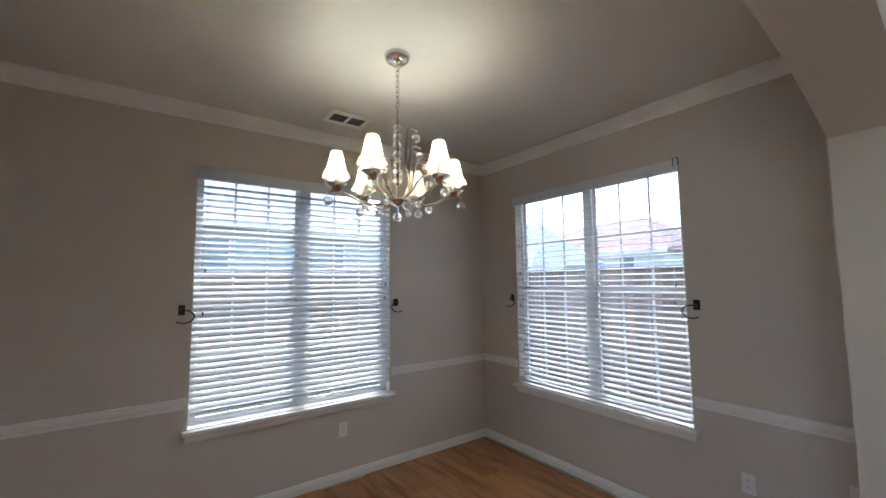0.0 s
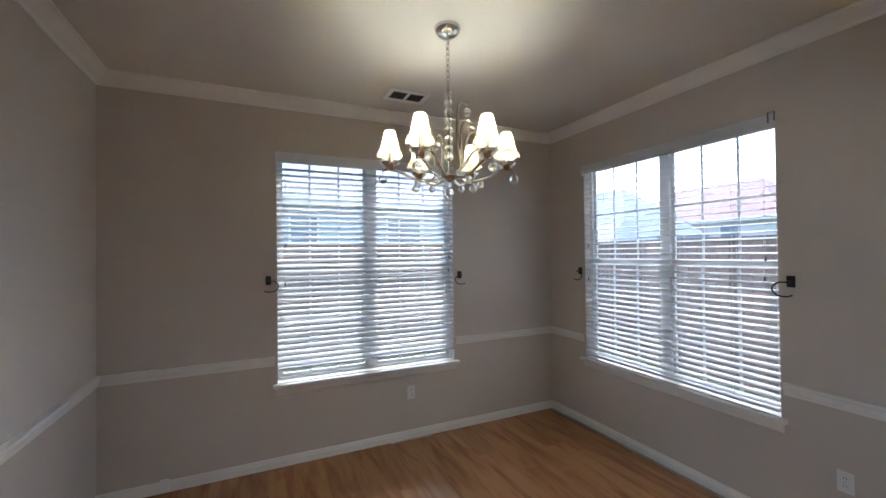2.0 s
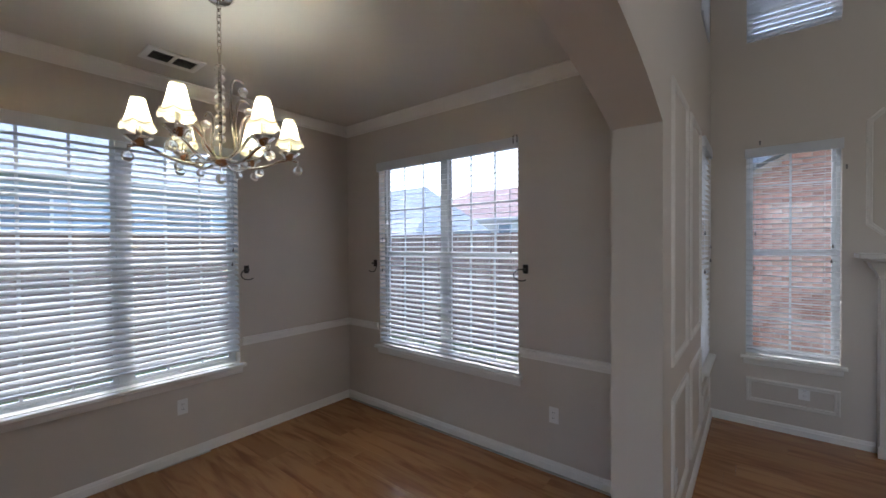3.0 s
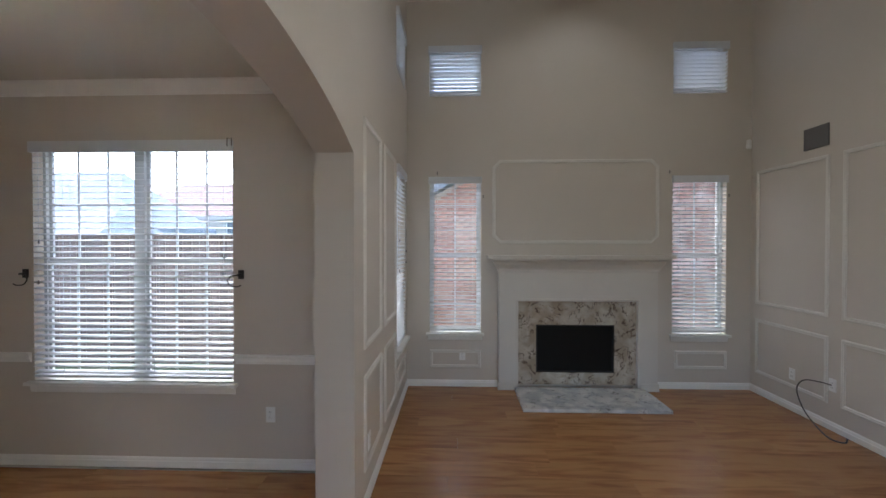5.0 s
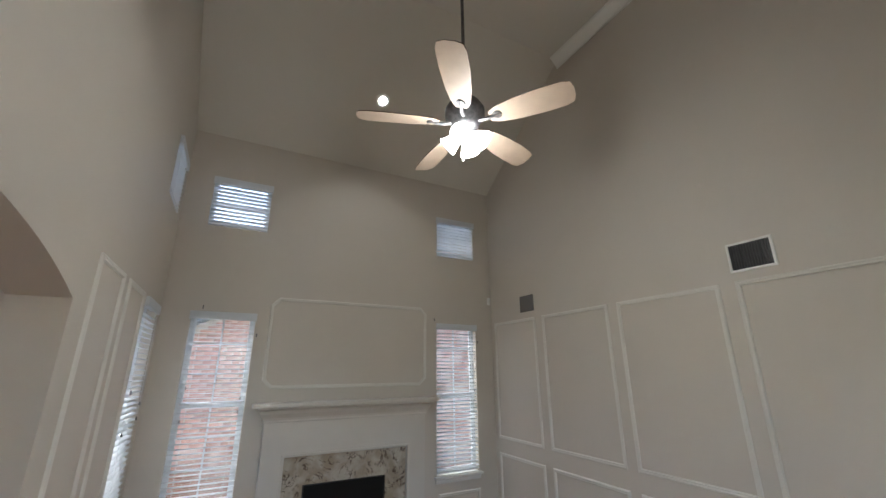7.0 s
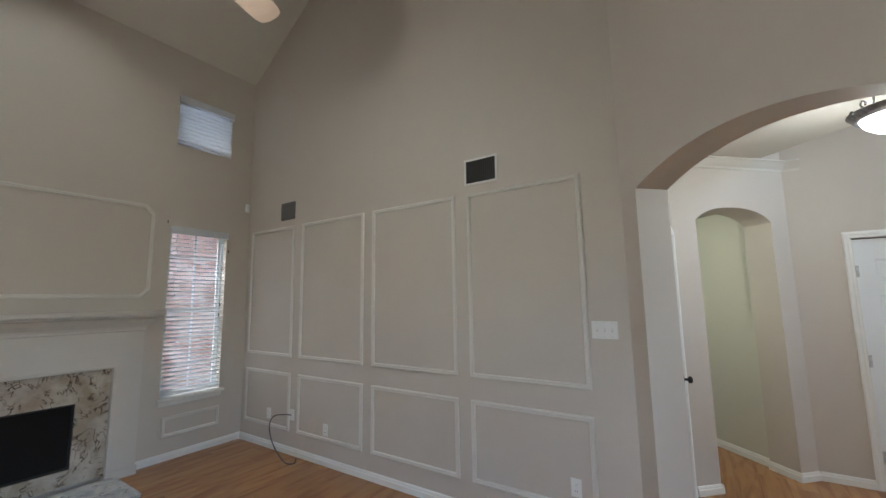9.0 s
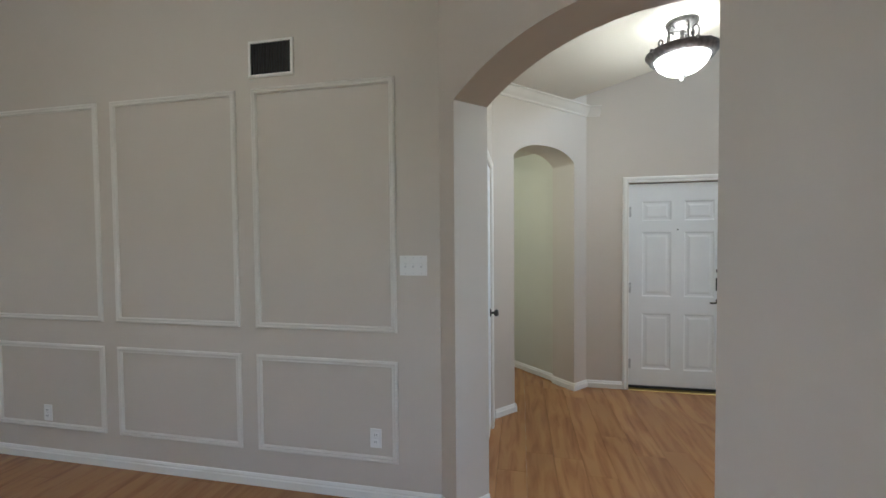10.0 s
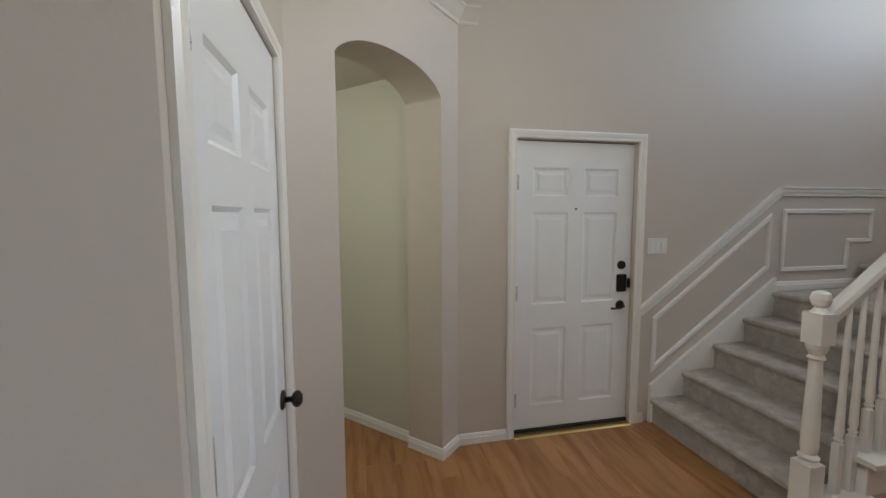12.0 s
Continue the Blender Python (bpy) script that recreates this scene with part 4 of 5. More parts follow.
# ---- chandelier ----
CHX, CHY = 1.35, 1.785
ch = thing("chandelier", pose(CHX, CHY, DC), "chrome six-arm chandelier with lit fabric shades and crystal balls", "chandelier")
part("canopy", lathe(bmesh.new(), [(0, -0.055), (0.012, -0.052), (0.045, -0.045), (0.066, -0.025), (0.072, -0.004), (0.07, 0), (0, 0)], 28), CHROME, ch, "round chrome ceiling canopy", True)
for i in range(8):
    z = -0.07 - i * 0.03
    l = part("chain_link", tube(bmesh.new(), [(0.011 * math.cos(a_), 0, z + 0.021 * math.sin(a_)) for a_ in [k_ * math.pi / 6 for k_ in range(13)]], 0.003, 6), CHROME, ch)
    l.matrix_basis = pose(0, 0, 0, 0, 0, 90 * (i % 2) + 20)
part("stem", tube(bmesh.new(), [(0, 0, -0.29), (0, 0, -0.8)], 0.006, 8), CHROME, ch)
for i in range(8):
    part("crystal_ball", ball(bmesh.new(), 0, 0, -0.365 - i * 0.048, 0.023), CRYSTAL, ch, "clear crystal ball on the stem", True)
part("hub", lathe(bmesh.new(), [(0, -0.84), (0.02, -0.836), (0.055, -0.815), (0.062, -0.8), (0.05, -0.795), (0.02, -0.785), (0, -0.785)], 24), CHROME, ch, "chrome hub dish", True)
part("finial_ball", ball(bmesh.new(), 0, 0, -0.895, 0.026), CRYSTAL, ch, "", True)
part("finial", tube(bmesh.new(), [(0, 0, -0.835), (0, 0, -0.872)], 0.004, 6), CHROME, ch)


def drop(parent, x, y, z, r=0.024):
    part("hanger", tube(bmesh.new(), [(x, y, z), (x, y, z - 0.02)], 0.0015, 5), CHROME, parent)
    part("crystal_drop", ball(bmesh.new(), x, y, z - 0.02 - r, r), CRYSTAL, parent, "clear crystal drop", True)


for i in range(6):
    a = radians(39.5 + 60 * i)
    ca, sa = math.cos(a), math.sin(a)
    R = 0.315
    q = lambda r, z: (r * ca, r * sa, z)
    arm = part("arm", tube(bmesh.new(), smooth_line([q(0.03, -0.81), q(0.12, -0.832), q(0.2, -0.815), q(0.26, -0.785), q(R, -0.77), q(R + 0.04, -0.778)], 5), 0.0075, 8), CHROME, ch, "", True)
    cup = part("drip_cup", lathe(bmesh.new(), [(0, -0.78), (0.02, -0.775), (0.03, -0.755), (0.055, -0.735), (0.05, -0.733), (0.015, -0.743), (0, -0.743)], 20, pose(*q(R, 0)[:2], 0)), CHROME, ch, "", True)
    part("candle_sleeve", tube(bmesh.new(), [q(R, -0.745), q(R, -0.66)], 0.011, 10), CHROME, ch)
    bm = bmesh.new()
    seg, rows_ = 36, 5
    rg = []
    for k in range(rows_ + 1):
        f = k / rows_
        rad = 0.07 - 0.042 * f ** 0.62
        lp = []
        for j in range(seg):
            th_ = 2 * math.pi * j / seg
            scal = 0.013 * abs(math.sin(3 * th_)) * (1 - f)
            lp.append(bm.verts.new((rad * math.cos(th_), rad * math.sin(th_), 0.018 * (1 - f) * 0 + 0.125 * f - scal)))
        rg.append(lp)
    for p_, q_ in zip(rg, rg[1:]):
        for j in range(seg):
            bm.faces.new((p_[j], p_[(j + 1) % seg], q_[(j + 1) % seg], q_[j]))
    bmesh.ops.solidify(bm, geom=bm.faces[:], thickness=0.002)
    sh = part("shade", bm, SHADE, ch, "scalloped cream fabric shade, lit", True)
    sh.matrix_basis = pose(*q(R, -0.69))
    band = []
    for j in range(seg + 1):
        th_ = 2 * math.pi * j / seg
        band.append((0.0615 * math.cos(th_), 0.0615 * math.sin(th_), 0.02 - 0.013 * abs(math.sin(3 * th_))))
    part("braid", tube(bmesh.new(), band, 0.003, 5), SHADETRIM, sh, "dark braid trim")
    for j in range(6):
        th_ = math.pi * (j + 0.5) / 3
        part("seam", tube(bmesh.new(), [((0.0705 - 0.042 * f ** 0.62) * math.cos(th_), (0.0705 - 0.042 * f ** 0.62) * math.sin(th_), 0.125 * f) for f in (0.1, 0.3, 0.5, 0.75, 1.0)], 0.0012, 5), SHADETRIM, sh)
    part("bulb", ball(bmesh.new(), 0, 0, 0.03, 0.018, 10), BULBGLASS, sh)
    drop(ch, *q(R + 0.04, -0.778))
    drop(ch, *q(0.17, -0.81), 0.02)
for i, (r_, zt) in enumerate(((0.06, -0.41), (0.085, -0.5), (0.115, -0.58), (0.15, -0.65), (0.1, -0.62), (0.13, -0.68), (0.08, -0.56))):
    a = radians((-30, -18, -38, -8, 150, 200, 100)[i])
    q = lambda r, z: (r * math.cos(a), r * math.sin(a), z)
    part("branch", tube(bmesh.new(), smooth_line([q(0.02, -0.8), q(0.05 + r_ * 0.2, -0.75), q(r_ * 0.75, (zt - 0.75) / 2), q(r_ * 0.9, zt - 0.02), q(r_ + 0.02, zt), q(r_ + 0.045, zt - 0.012)], 5), 0.007, 8), CHROME, ch, "", True)
    drop(ch, *q(r_ + 0.04, zt - 0.012), 0.022)
for i in range(6):
    a = radians(39.5 + 60 * i)
    bulb("chandelier_light", CHX + 0.315 * math.cos(a), CHY + 0.315 * math.sin(a), DC - 0.61, CHAND_W, (1.0, 0.95, 0.8), 0.02)

# ---- ceiling fan ----
FX, FY = 2.09, -1.725
fan = thing("ceiling_fan", pose(FX, FY, RIDGE), "five-blade ceiling fan with maple blades and lit glass shades", "ceiling fan")
part("canopy", lathe(bmesh.new(), [(0, -0.08), (0.02, -0.08), (0.06, -0.05), (0.07, 0), (0, 0)], 24), IRON, fan, "", True)
part("downrod", tube(bmesh.new(), [(0, 0, -0.06), (0, 0, -2.1)], 0.012, 10), IRON, fan, "long dark downrod")
zb = 3.37 - RIDGE
part("motor", lathe(bmesh.new(), [(0, zb + 0.2), (0.03, zb + 0.2), (0.05, zb + 0.17), (0.1, zb + 0.15), (0.13, zb + 0.1), (0.13, zb + 0.05), (0.1, zb + 0.02), (0.09, zb - 0.02), (0.06, zb - 0.05), (0, zb - 0.05)], 32), IRON, fan, "dark motor housing", True)
for i in range(5):
    bm = bmesh.new()
    outline = [(0.17, -0.035), (0.22, -0.06), (0.34, -0.08), (0.5, -0.088), (0.63, -0.085), (0.675, -0.07), (0.69, -0.03), (0.69, 0.03), (0.675, 0.07), (0.63, 0.085), (0.5, 0.088), (0.34, 0.08), (0.22, 0.06), (0.17, 0.035)]
    lo = [bm.verts.new((x, y, -0.003)) for x, y in outline]
    hi = [bm.verts.new((x, y, 0.003)) for x, y in outline]
    bm.faces.new(lo)
    bm.faces.new(hi)
    for j in range(len(lo)):
        bm.faces.new((lo[j - 1], lo[j], hi[j], hi[j - 1]))
    bl = part("blade", bm, BLADE, fan, "maple-coloured blade")
    bl.data.materials.append(BLADE_EDGE)
    for f in bl.data.polygons:
        f.material_index = 0 if abs(f.normal.z) > 0.5 else 1
    bl.matrix_basis = pose(0, 0, zb, 0, 0, -1 + 72 * i) @ pose(0, 0, 0, -16)
    br = part("blade_bracket", tube(bmesh.new(), smooth_line([(0.08, 0, 0.0), (0.14, 0, -0.012), (0.19, 0.0, -0.008), (0.25, 0, -0.006)], 4), [0.012] * 13, 8), IRON, bl, "dark blade bracket")
    part("medallion", lathe(bmesh.new(), [(0, -0.012), (0.025, -0.011), (0.032, -0.0035), (0, -0.0035)], 16, pose(0.22, 0, 0)), IRON, bl)
part("light_fitter", lathe(bmesh.new(), [(0, zb - 0.05), (0.045, zb - 0.05), (0.05, zb - 0.09), (0.03, zb - 0.11), (0, zb - 0.11)], 20), IRON, fan, "", True)
for i in range(4):
    m = pose(0, 0, zb - 0.085, 0, 0, 45 + 90 * i) @ pose(0.04, 0, 0, 0, 128, 0)
    part("glass_shade", lathe(bmesh.new(), [(0.018, 0.0), (0.028, 0.02), (0.045, 0.05), (0.058, 0.09), (0.066, 0.105), (0.062, 0.105), (0.05, 0.085), (0.022, 0.02), (0.016, 0.0)], 20, m), FROST, fan, "lit frosted bell glass", True)
for x, y, l in ((0.02, 0.01, 0.16), (-0.015, -0.02, 0.1)):
    pc = part("pull_chain", tube(bmesh.new(), [(x, y, zb - 0.1), (x, y, zb - 0.1 - l)], 0.0015, 5), STEEL, fan)
    part("chain_bob", ball(bmesh.new(), x, y, zb - 0.105 - l, 0.006, 8), STEEL, pc)
bulb("fan_light", FX, FY, 3.16, FAN_W, (1.0, 0.93, 0.84), 0.1)

rl = thing("recessed_light", pose(4.145, -1.818, EAVE + 0.7 * (LE - 4.145) - 0.004) @ pose(0, 0, 0, 0, 35, 0), "small lit recessed spot in the sloping ceiling", "recessed light")
part("trim_ring", lathe(bmesh.new(), [(0.05, -0.002), (0.075, -0.006), (0.085, -0.001), (0.085, 0.004), (0.05, 0.004), (0.05, -0.002)], 28), PLASTIC, rl)
part("lens", lathe(bmesh.new(), [(0, -0.001), (0.05, -0.001), (0.05, 0.003), (0, 0.003)], 24), glowing("lit_spot", (1, 0.98, 0.95), 8), rl)
spot = new("recessed_lamp", bpy.data.lights.new("recessed_lamp", "SPOT"))
spot.data.energy, spot.data.color, spot.data.spot_size, spot.data.spot_blend, spot.data.shadow_soft_size = SPOT_W, (1.0, 0.95, 0.88), radians(110), 0.6, 0.05
spot.matrix_world = look((4.12, -1.818, 4.95), (3.9, -1.818, 0))

# ---- foyer lamp ----
LX, LY = -0.84, -4.31
fl = thing("ceiling_lamp", pose(LX, LY, LOW), "scrolled dark pewter ceiling lamp with lit alabaster bowl", "ceiling lamp")
part("canopy", lathe(bmesh.new(), [(0, -0.05), (0.03, -0.048), (0.06, -0.03), (0.085, -0.02), (0.09, 0), (0, 0)], 28), IRON, fl, "", True)
part("stem", tube(bmesh.new(), [(0, 0, -0.04), (0, 0, -0.2)], 0.012, 10), IRON, fl)
part("rim_band", lathe(bmesh.new(), [(0.145, -0.215), (0.17, -0.225), (0.185, -0.2), (0.2, -0.185), (0.2, -0.178), (0.165, -0.165), (0.14, -0.17), (0.145, -0.215)], 36), IRON, fl, "dark pewter rim", True)
part("bowl", lathe(bmesh.new(), [(0, -0.315), (0.04, -0.312), (0.09, -0.295), (0.13, -0.262), (0.15, -0.22), (0.142, -0.22), (0.12, -0.258), (0.08, -0.286), (0, -0.305)], 36), ALABASTER, fl, "lit alabaster glass bowl", True)
part("finial", lathe(bmesh.new(), [(0, -0.35), (0.012, -0.345), (0.008, -0.335), (0.022, -0.328), (0.024, -0.316), (0, -0.316)], 16), IRON, fl, "", True)
for i in range(5):
    a = radians(20 + 72 * i)
    q = lambda r, z: (r * math.cos(a), r * math.sin(a), z)
    part("scroll", tube(bmesh.new(), smooth_line([q(0.05, -0.05), q(0.075, -0.03), q(0.09, -0.06), q(0.085, -0.11), q(0.1, -0.15), q(0.13, -0.165), q(0.155, -0.14), q(0.145, -0.115), q(0.128, -0.125), q(0.135, -0.14)], 4), 0.006, 7), IRON, fl, "curled scroll arm", True)
    part("rim_knob", ball(bmesh.new(), *q(0.203, -0.182), 0.011, 8), IRON, fl)
bulb("foyer_light", LX, LY, LOW - 0.14, FOYER_W * 0.45, (1.0, 0.97, 0.88), 0.05)
bulb("foyer_light_low", LX, LY, LOW - 0.38, FOYER_W * 1.8, (1.0, 0.97, 0.9), 0.12)

# ---- stairs ----
RISE, RUN, SX = 0.19, 0.266, -2.03
SYN, SYS = -4.83, FS + 0.03                          # open side and wall side
st = thing("staircase", pose(0, 0, 0), "staircase with grey carpeted steps and white balustrade", "staircase")
for i in range(6):
    if i < 5:
        x1_, x0_ = SX - i * RUN, SX - (i + 1) * RUN - (0.6 if i == 4 else 0)
    else:
        x1_, x0_ = -3.98, FW + 0.002
    z = RISE * (i + 1)
    bm = bmesh.new()
    prof = [(x0_ - 0.02, z), (x1_ + 0.008, z), (x1_ + 0.022, z - 0.006), (x1_ + 0.028, z - 0.02), (x1_ + 0.022, z - 0.036), (x1_ + 0.002, z - 0.046), (x1_, z - 0.06), (x1_, z - RISE + 0.002), (x0_ - 0.02, z - RISE + 0.002)]
    a_ = [bm.verts.new((x, SYS, zz_)) for x, zz_ in prof]
    b_ = [bm.verts.new((x, SYN, zz_)) for x, zz_ in prof]
    for j in range(len(prof)):
        bm.faces.new((a_[j - 1], a_[j], b_[j], b_[j - 1]))
    bm.faces.new(a_)
    bm.faces.new(b_)
    part("carpeted_step", bm, CARPET, st, "grey carpeted step")
    if i < 4:
        # white tread return, bracket and side below it on the open side
        t_ = part("tread_end", block(x0_ - 0.03, x1_ + 0.03, SYN + 0.001, SYN + 0.16, z - 0.032, z, 0.006), TRIM, st, "white wooden tread end")
        part("riser_end", block(x0_ + 0.06, x1_ + 0.005, SYN + 0.001, SYN + 0.115, z - RISE, z - 0.033, 0.002), TRIM, st, "white riser end")
        for j, f in enumerate((0.2, 0.53, 0.86)):
            if i == 0 and j == 0:
                continue
            bx = x1_ - RUN * f
            top = 1.03 + (SX - bx) * RISE / RUN
            hgt = top - z
            base = 0.2 + 0.1 * f
            m = pose(bx, SYN + 0.06, z)
            bm = box(bmesh.new(), -0.017, 0.017, -0.017, 0.017, 0, base)
            lathe(bm, [(0.018, base), (0.0135, base + 0.01), (0.02, base + 0.022), (0.0135, base + 0.034), (0.0185, base + 0.06), (0.0155, base + 0.2), (0.011, hgt), (0, hgt)], 12)
            b2 = part("baluster", bm, TRIM, st)
            b2.matrix_basis = m
NXW, NYW = -2.02, -4.79
bm = box(bmesh.new(), -0.045, 0.045, -0.045, 0.045, 0, 0.36)
box(bm, -0.044, 0.044, -0.044, 0.044, 0.95, 1.1)
lathe(bm, [(0.044, 0.36), (0.038, 0.375), (0.043, 0.39), (0.03, 0.405), (0.035, 0.44), (0.035, 0.52), (0.029, 0.75), (0.026, 0.87), (0.036, 0.88), (0.028, 0.895), (0.043, 0.93), (0.043, 0.95)], 24)
lathe(bm, [(0.036, 1.1), (0.028, 1.114), (0.02, 1.124), (0.034, 1.14), (0.041, 1.165), (0.034, 1.192), (0.015, 1.203), (0, 1.204)], 24)
nw = part("newel_post", bm, TRIM, st, "white turned newel post with ball top")
nw.matrix_basis = pose(NXW, NYW, 0)
part("post_bracket", block(NXW + 0.0455, NXW + 0.06, NYW - 0.012, NYW + 0.012, 0.1, 0.14, 0.004), TRIM, st)
ang = math.degrees(math.atan2(RISE, RUN))
hr = part("handrail", strip(bmesh.new(), 1.75, [(-0.03, -0.03), (-0.034, 0.0), (-0.026, 0.022), (0, 0.03), (0.026, 0.022), (0.034, 0.0), (0.03, -0.03)], pose(0, 0, 0)), TRIM, st, "white sloping handrail")
hr.matrix_basis = pose(NXW - 0.045, NYW + 0.0, 1.075, 0, -ang, 180)
part("side_wall", block(SX - 5 * RUN - 0.6, SX - 0.06, SYN - 0.1, SYN + 0.04, 0.0, 0.12), PAINT, st, "beige wall under the stairs")
bm = bmesh.new()
pts = [(SX - 0.08, 0.0), (SX - 0.08, 0.15)]
for i in range(1, 5):
    pts += [(SX - i * RUN - 0.065, RISE * i - 0.04), (SX - i * RUN - 0.065, RISE * (i + 1) - 0.04)]
pts += [(FW + 0.01, RISE * 5 - 0.04), (FW + 0.01, 0.0)]
a_ = [bm.verts.new((x, SYN + 0.0415, z)) for x, z in pts]
b_ = [bm.verts.new((x, SYN + 0.1, z)) for x, z in pts]
bm.faces.new(a_)
bm.faces.new(b_)
for j in range(len(pts)):
    bm.faces.new((a_[j - 1], a_[j], b_[j], b_[j - 1]))
part("stair_side", bm, PAINT, st, "beige painted side of the stairs")
part("side_baseboard", strip(bmesh.new(), 2.5, BASE, pose(SX - 0.11, SYN + 0.1005, 0, 0, 0, 180)), TRIM, st, "white baseboard")
# skirt board on the wall side
bm = bmesh.new()
sk = [(-SX - 0.02, 0.0), (-SX - 0.02, 0.29), (-SX + 4 * RUN + 0.015, RISE * 5 + 0.11), (-SX + 4 * RUN + 0.015, 0.0)]
a_ = [bm.verts.new((x, -0.001, z)) for x, z in sk]
b_ = [bm.verts.new((x, -0.028, z)) for x, z in sk]
bm.faces.new(a_)
bm.faces.new(b_)
for j in range(4):
    bm.faces.new((a_[j - 1], a_[j], b_[j], b_[j - 1]))
structure("trim_stair_skirt", bm, TRIM, "white skirt board along the stair wall", "skirt board", FRONT)
moulding("baseboard", [(up(FRONT, RISE * 5), -SX + 4 * RUN + 0.016, 3.97)], BASE, "white baseboard on the stair landing", "baseboard")
moulding("chair_rail", [(up(FRONT, 1.735), 3.115, -FW)], RAIL, "white level rail above the landing", "wall rail")
sl = math.hypot(3.125 - 1.91, 1.735 - 0.85)
rr = part("chair_rail", strip(bmesh.new(), sl, RAIL, pose(1.905, 0, 0.845, 0, -math.degrees(math.atan2(1.735 - 0.845, 3.12 - 1.905)), 0)), TRIM)
rr.matrix_world = FRONT
tagged(rr, "white sloping rail along the stair wall", "wall rail", kind="structure")
panel(FRONT, [(2.02, 0.38), (3.05, 1.135), (3.05, 1.57), (2.02, 0.8)], "stair wall panels", TRIM)
panel(FRONT, [(3.16, 1.1), (3.86, 1.1), (3.86, 1.32), (4.1, 1.32), (4.1, 1.6), (3.16, 1.6)], "stair wall panels", TRIM)


# ---- outside ----
structure("ground", block(-300, 300, -300, 300, -0.5, -0.25), GRASS, "mown green and dry lawn outside", "lawn")


def fence(name, m, length, label):
    f = thing(name, m, label, "fence")
    n = int(length / 0.145)
    me = None
    for i in range(n):
        if me is None:
            ob = part("board", block(-0.069, 0.069, -0.01, 0.01, 0.0, 2.04), CEDAR, f)
            me = ob.data
        else:
            ob = new("board", me)
            ob.parent = f
        ob.matrix_basis = pose(i * 0.145, 0.004 * math.sin(i * 2.1), -0.25 + 0.012 * math.sin(i * 1.3))
    for z in (0.15, 0.95, 1.7):
        part("rail", block(-0.07, n * 0.145, 0.02, 0.06, z - 0.25, z - 0.16), CEDAR, f)
    part("cap", block(-0.1, n * 0.145 + 0.03, -0.05, 0.07, 1.765, 1.8), CEDAR, f)
    for i in range(0, n, 16):
        part("post", block(i * 0.145 - 0.05, i * 0.145 + 0.05, 0.062, 0.15, -0.3, 1.76), CEDAR, f)
    return f


fence("fence", pose(6.45, 7.25, 0, 0, 0, EAST), 6.7, "weathered brown cedar board fence on the lawn")
fence("fence", pose(-5.0, 7.4, 0, 0, 0, 0), 11.3, "weathered brown cedar board fence behind the dining room")


def house(m, w, d, h, roof_h, wall_mat, roof_mat, label, windows):
    """A neighbouring house: walls, gabled roof with eaves, and windows with frames and panes."""
    o = thing("house", m, label, "house")
    holes = [(x - a / 2, x + a / 2, z - b / 2, z + b / 2) for x, z, a, b in windows]
    bm = slab(bmesh.new(), -w / 2, w / 2, 0, h, 0, 0.25, holes)
    slab(bm, -w / 2, w / 2, 0, h, d - 0.25, d)
    box(bm, -w / 2, -w / 2 + 0.25, 0.26, d - 0.26, 0, h)
    box(bm, w / 2 - 0.25, w / 2, 0.26, d - 0.26, 0, h)
    part("wall", bm, wall_mat, o)
    bm = bmesh.new()
    e = 0.5
    pr = [(-e, h - 0.15), (d / 2, h + roof_h), (d + e, h - 0.15), (d + e, h - 0.35), (d / 2, h + roof_h - 0.25), (-e, h - 0.35)]
    hip = min(w * 0.3, d * 0.5)
    a_ = [bm.verts.new((-w / 2 - e + (hip if abs(y - d / 2) < 0.01 else 0), y, z)) for y, z in pr]
    b_ = [bm.verts.new((w / 2 + e - (hip if abs(y - d / 2) < 0.01 else 0), y, z)) for y, z in pr]
    for j in range(6):
        bm.faces.new((a_[j - 1], a_[j], b_[j], b_[j - 1]))
    for q_ in (a_, b_):
        bm.faces.new((q_[0], q_[1], q_[2]))
        bm.faces.new((q_[3], q_[4], q_[5]))
        bm.faces.new((q_[0], q_[2], q_[3], q_[5]))
    part("roof", bm, roof_mat, o)
    part("fascia", block(-w / 2 - e, w / 2 + e, -e - 0.04, -e - 0.005, h - 0.36, h - 0.12), CREAM, o)
    for a, b, c_, e_ in holes:
        wn = part("window_frame", ring(bmesh.new(), rect(a, b, c_, e_), [(0, 0.02), (0.08, 0.02), (0.08, -0.06), (0, -0.06), (0, 0.02)]), VINYL, o)
        part("pane", block(a + 0.07, b - 0.07, 0.03, 0.04, c_ + 0.07, e_ - 0.07), FARGLASS, wn)
    return o


house(pose(18, 20.0, -0.25, 0, 0, EAST), 10.0, 6, 2.9, 2.9, SIDING, SHINGLE, "grey-blue neighbour house with a hipped grey roof", [(-2, 1.6, 1.2, 1.3), (2, 1.6, 1.2, 1.3)])
house(pose(26, 17.8, -0.25, 0, 0, EAST), 12, 10, 3.9, 2.8, CREAM, REDSHINGLE, "cream neighbour house with a brown shingle roof", [(-3.5, 2.8, 1.0, 1.2), (0.5, 2.8, 1.8, 1.2), (3.6, 2.9, 1.2, 1.1)])
house(pose(13.5, 13.5, -0.25, 0, 0, EAST), 3.0, 3.0, 2.2, 1.0, CREAM, SHINGLE, "small cream shed behind the fence", [(0, 1.3, 0.8, 0.8)])
house(pose(3.5, 17, -0.25, 0, 0, 6), 16, 9, 4.3, 3.2, SIDING, SHINGLE, "grey-blue two-storey neighbour house behind the fence", [(-5, 3.0, 1.2, 1.4), (-1.5, 3.0, 1.2, 1.4), (3, 3.0, 1.8, 1.4)])

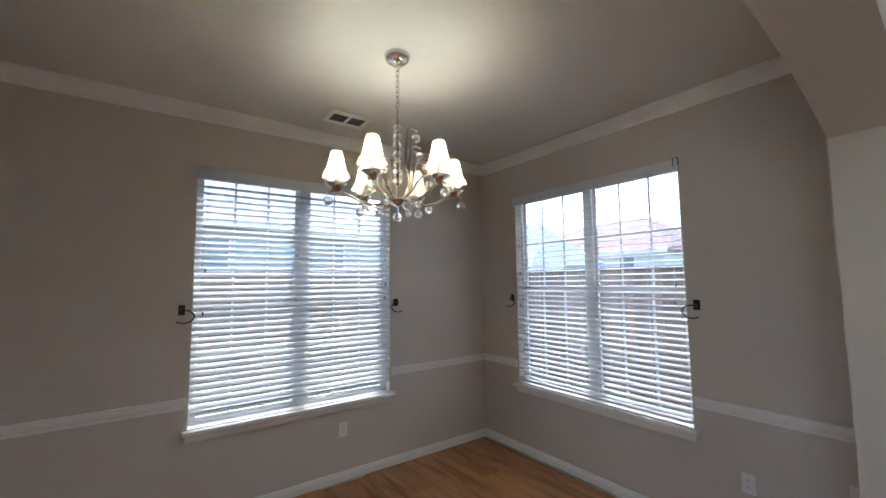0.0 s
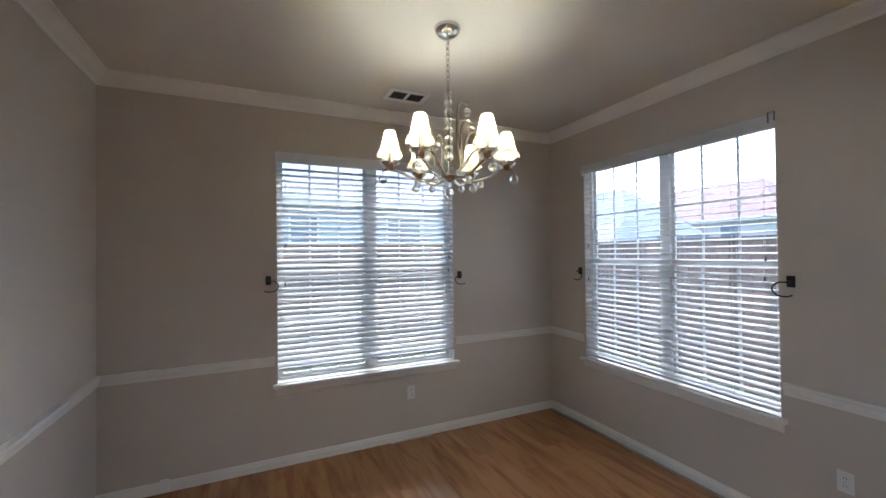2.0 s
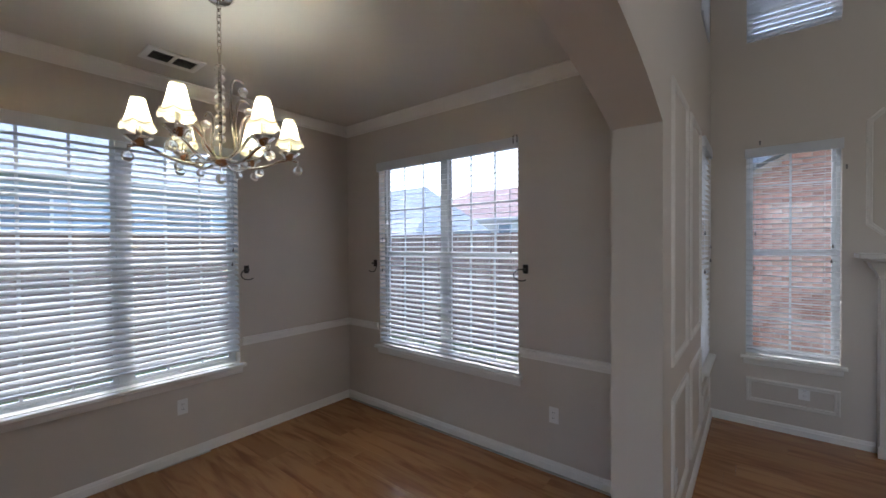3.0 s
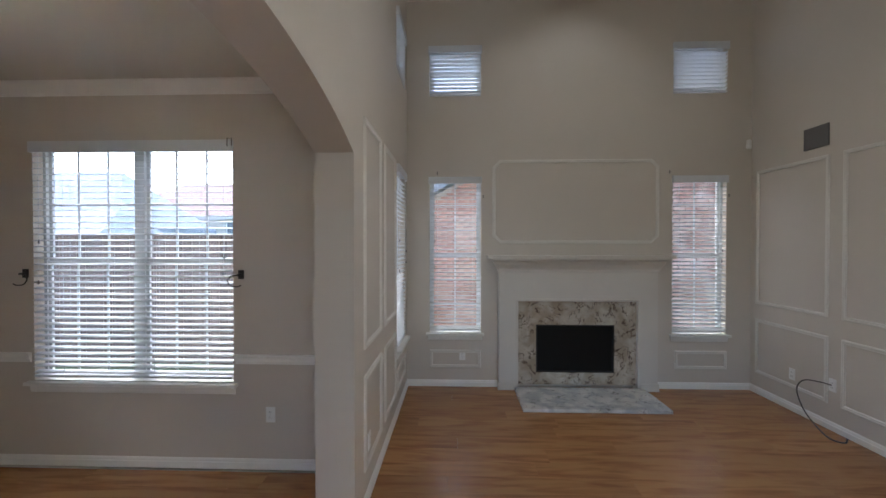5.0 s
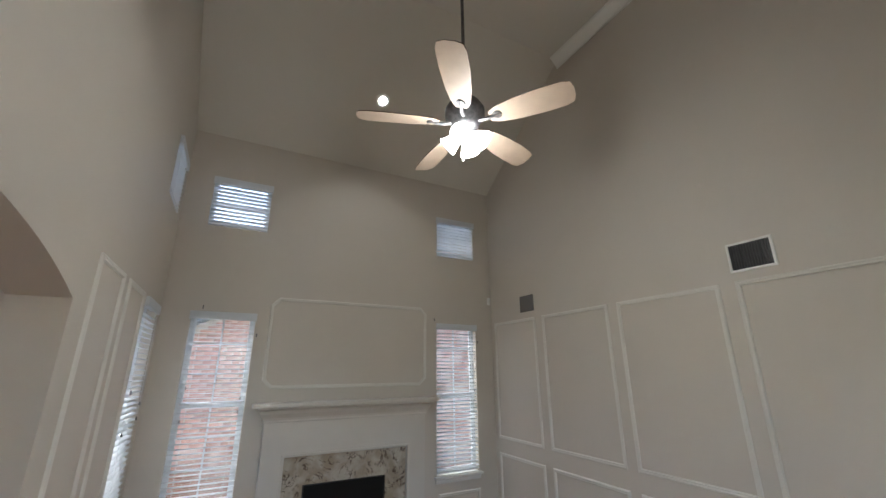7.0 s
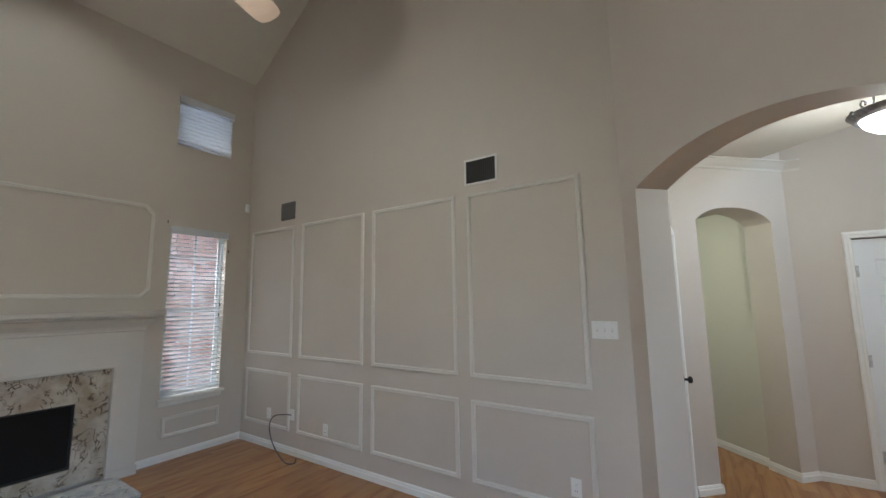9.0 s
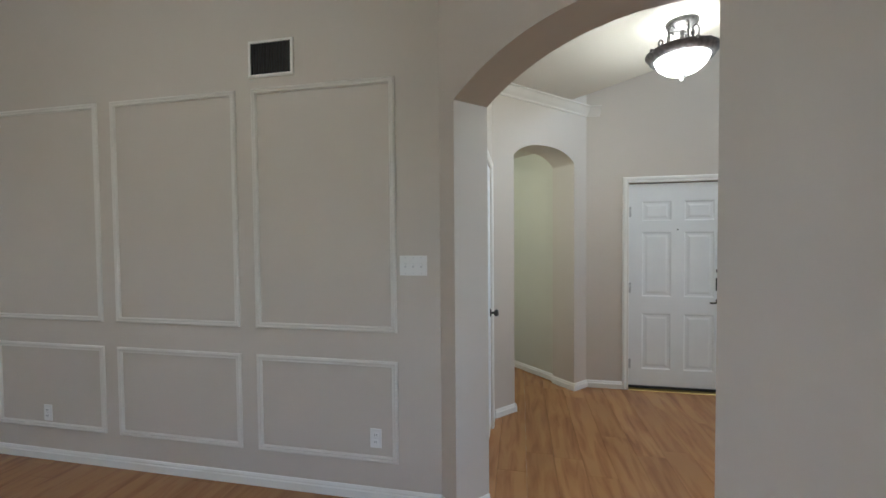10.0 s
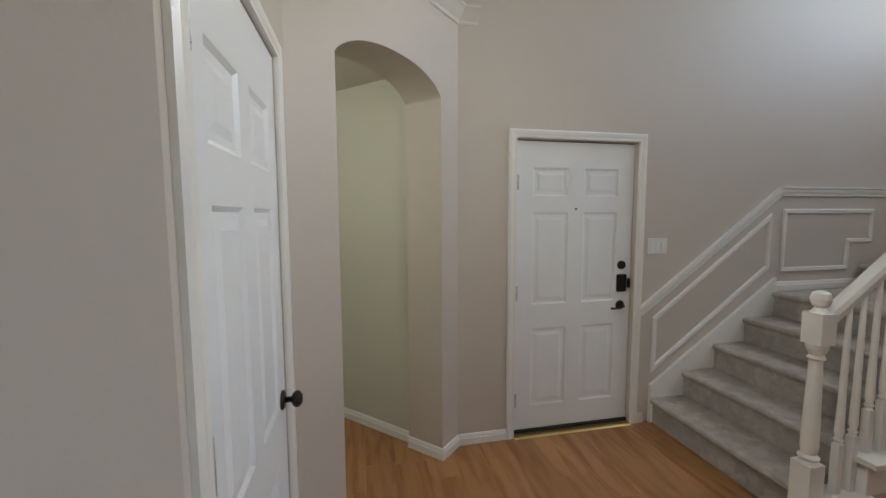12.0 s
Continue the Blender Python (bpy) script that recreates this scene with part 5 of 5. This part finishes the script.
# brick gable house next door, its bricks one by one
bh = thing("brick_house", pose(7.6, 0, -0.25), "orange-red brick gable wall of the house next door", "house")
GY0, GY1, GE, GP = -9.0, 0.12, 2.7, 0.52


def gable(y):
    return min(GE + (GY1 - y) * GP, GE + (y - GY0) * GP)


bm = bmesh.new()
pl = [(GY0, 0.0), (GY1, 0.0), (GY1, GE), ((GY0 + GY1) / 2, gable((GY0 + GY1) / 2)), (GY0, GE)]
a_ = [bm.verts.new((0.02, y, z)) for y, z in pl]
b_ = [bm.verts.new((5.0, y, z)) for y, z in pl]
bm.faces.new(a_)
bm.faces.new(b_)
for j in range(5):
    bm.faces.new((a_[j - 1], a_[j], b_[j], b_[j - 1]))
part("wall", bm, MORTAR, bh)
for s, y0_ in ((1, GY1), (-1, GY0)):
    bm = bmesh.new()
    ym = (GY0 + GY1) / 2
    pr = [(y0_ + s * 0.35, GE - 0.35 * GP + 0.0), (ym, gable(ym)), (ym, gable(ym) + 0.2), (y0_ + s * 0.35, GE - 0.35 * GP + 0.2)]
    a_ = [bm.verts.new((-0.3, y, z + 0.012)) for y, z in pr]
    b_ = [bm.verts.new((5.2, y, z + 0.012)) for y, z in pr]
    bm.faces.new(a_)
    bm.faces.new(b_)
    for j in range(4):
        bm.faces.new((a_[j - 1], a_[j], b_[j], b_[j - 1]))
    part("roof", bm, SHINGLE, bh)
rnd = random.Random(4)
verts, faces, near = [], [], 0
bme = [block(0.0, 0.02, -0.0965, 0.0965, -0.0275, 0.0275, 0.0) for _ in range(1)]
me_b = None
for r in range(70):
    z = 0.04 + r * 0.066
    off = 0.1025 if r % 2 else 0.0
    for c_ in range(46):
        y = GY1 - 0.11 - off - c_ * 0.205
        if y < GY0 + 0.1 or z + 0.03 > gable(y) - 0.06:
            continue
        dx = rnd.uniform(-0.004, 0.002)
        if -1.35 < y < 0.1 and 1.0 < z < 3.6 and near < 300:
            near += 1
            if me_b is None:
                ob = part("brick", bme[0], BRICK, bh)
                me_b = ob.data
            else:
                ob = new("brick", me_b)
                ob.parent = bh
            ob.matrix_basis = pose(dx, y, z, rnd.uniform(-0.6, 0.6))
        else:
            n0 = len(verts)
            for zz_ in (-0.0275, 0.0275):
                for yy_ in (-0.0965, 0.0965):
                    for xx_ in (0.0, 0.02):
                        verts.append((dx + xx_, y + yy_, z + zz_))
            faces += [tuple(n0 + k_ for k_ in q_) for q_ in ((0, 1, 3, 2), (4, 6, 7, 5), (0, 4, 5, 1), (2, 3, 7, 6), (0, 2, 6, 4), (1, 5, 7, 3))]
me_ = bpy.data.meshes.new("brickwork")
me_.from_pydata(verts, [], faces)
me_.materials.append(BRICK)
bw = new("brickwork", me_)
bw.parent = bh
tagged(bw, kind="stuff")

# ---- plank floor ----
fl_ob = thing("floor", pose(0, 0, 0), "warm brown laminate plank floor throughout", "floor", kind="structure")
PW, PL = 0.19, 1.28
meshes = {}
rnd = random.Random(7)
verts, faces = [], []
near = 0
for c_ in range(52):
    x = -4.85 + c_ * PW
    off = rnd.uniform(0, PL)
    for r in range(-2, 10):
        y0_ = -7.2 + r * PL + off
        y1_ = y0_ + PL
        lo_ = -7.2 if x < 0.75 else LS - 0.02
        hi_ = DN if -0.7 < x < DE - 0.05 else (LN + 0.1 if x > -0.9 else -2.2)
        y0_, y1_ = max(y0_, lo_), min(y1_, hi_)
        if y1_ - y0_ < 0.05:
            continue
        L = round(y1_ - y0_, 3)
        if near < 300:
            near += 1
            if L not in meshes:
                bm = block(0.0004, PW - 0.0004, 0.0004, L - 0.0004, -0.01, 0.0)
                bmesh.ops.bevel(bm, geom=[e for e in bm.edges if all(v.co.z > -0.001 for v in e.verts)], offset=0.0006, segments=1, affect="EDGES")
                ob = part("plank", bm, FLOOR, fl_ob)
                meshes[L] = ob.data
            else:
                ob = new("plank", meshes[L])
                ob.parent = fl_ob
            ob.matrix_basis = pose(x, y0_, 0)
        else:
            n0 = len(verts)
            for zz_ in (-0.01, -0.0003):
                for yy_ in (y0_, y1_):
                    for xx_ in (x, x + PW):
                        verts.append((xx_, yy_, zz_))
            faces += [tuple(n0 + k_ for k_ in q_) for q_ in ((0, 1, 3, 2), (4, 6, 7, 5), (0, 4, 5, 1), (2, 3, 7, 6), (0, 2, 6, 4), (1, 5, 7, 3))]
if verts:
    me_ = bpy.data.meshes.new("planks")
    me_.from_pydata(verts, [], faces)
    me_.materials.append(FLOOR)
    ob = new("planks", me_)
    ob.parent = fl_ob
    tagged(ob, kind="stuff")
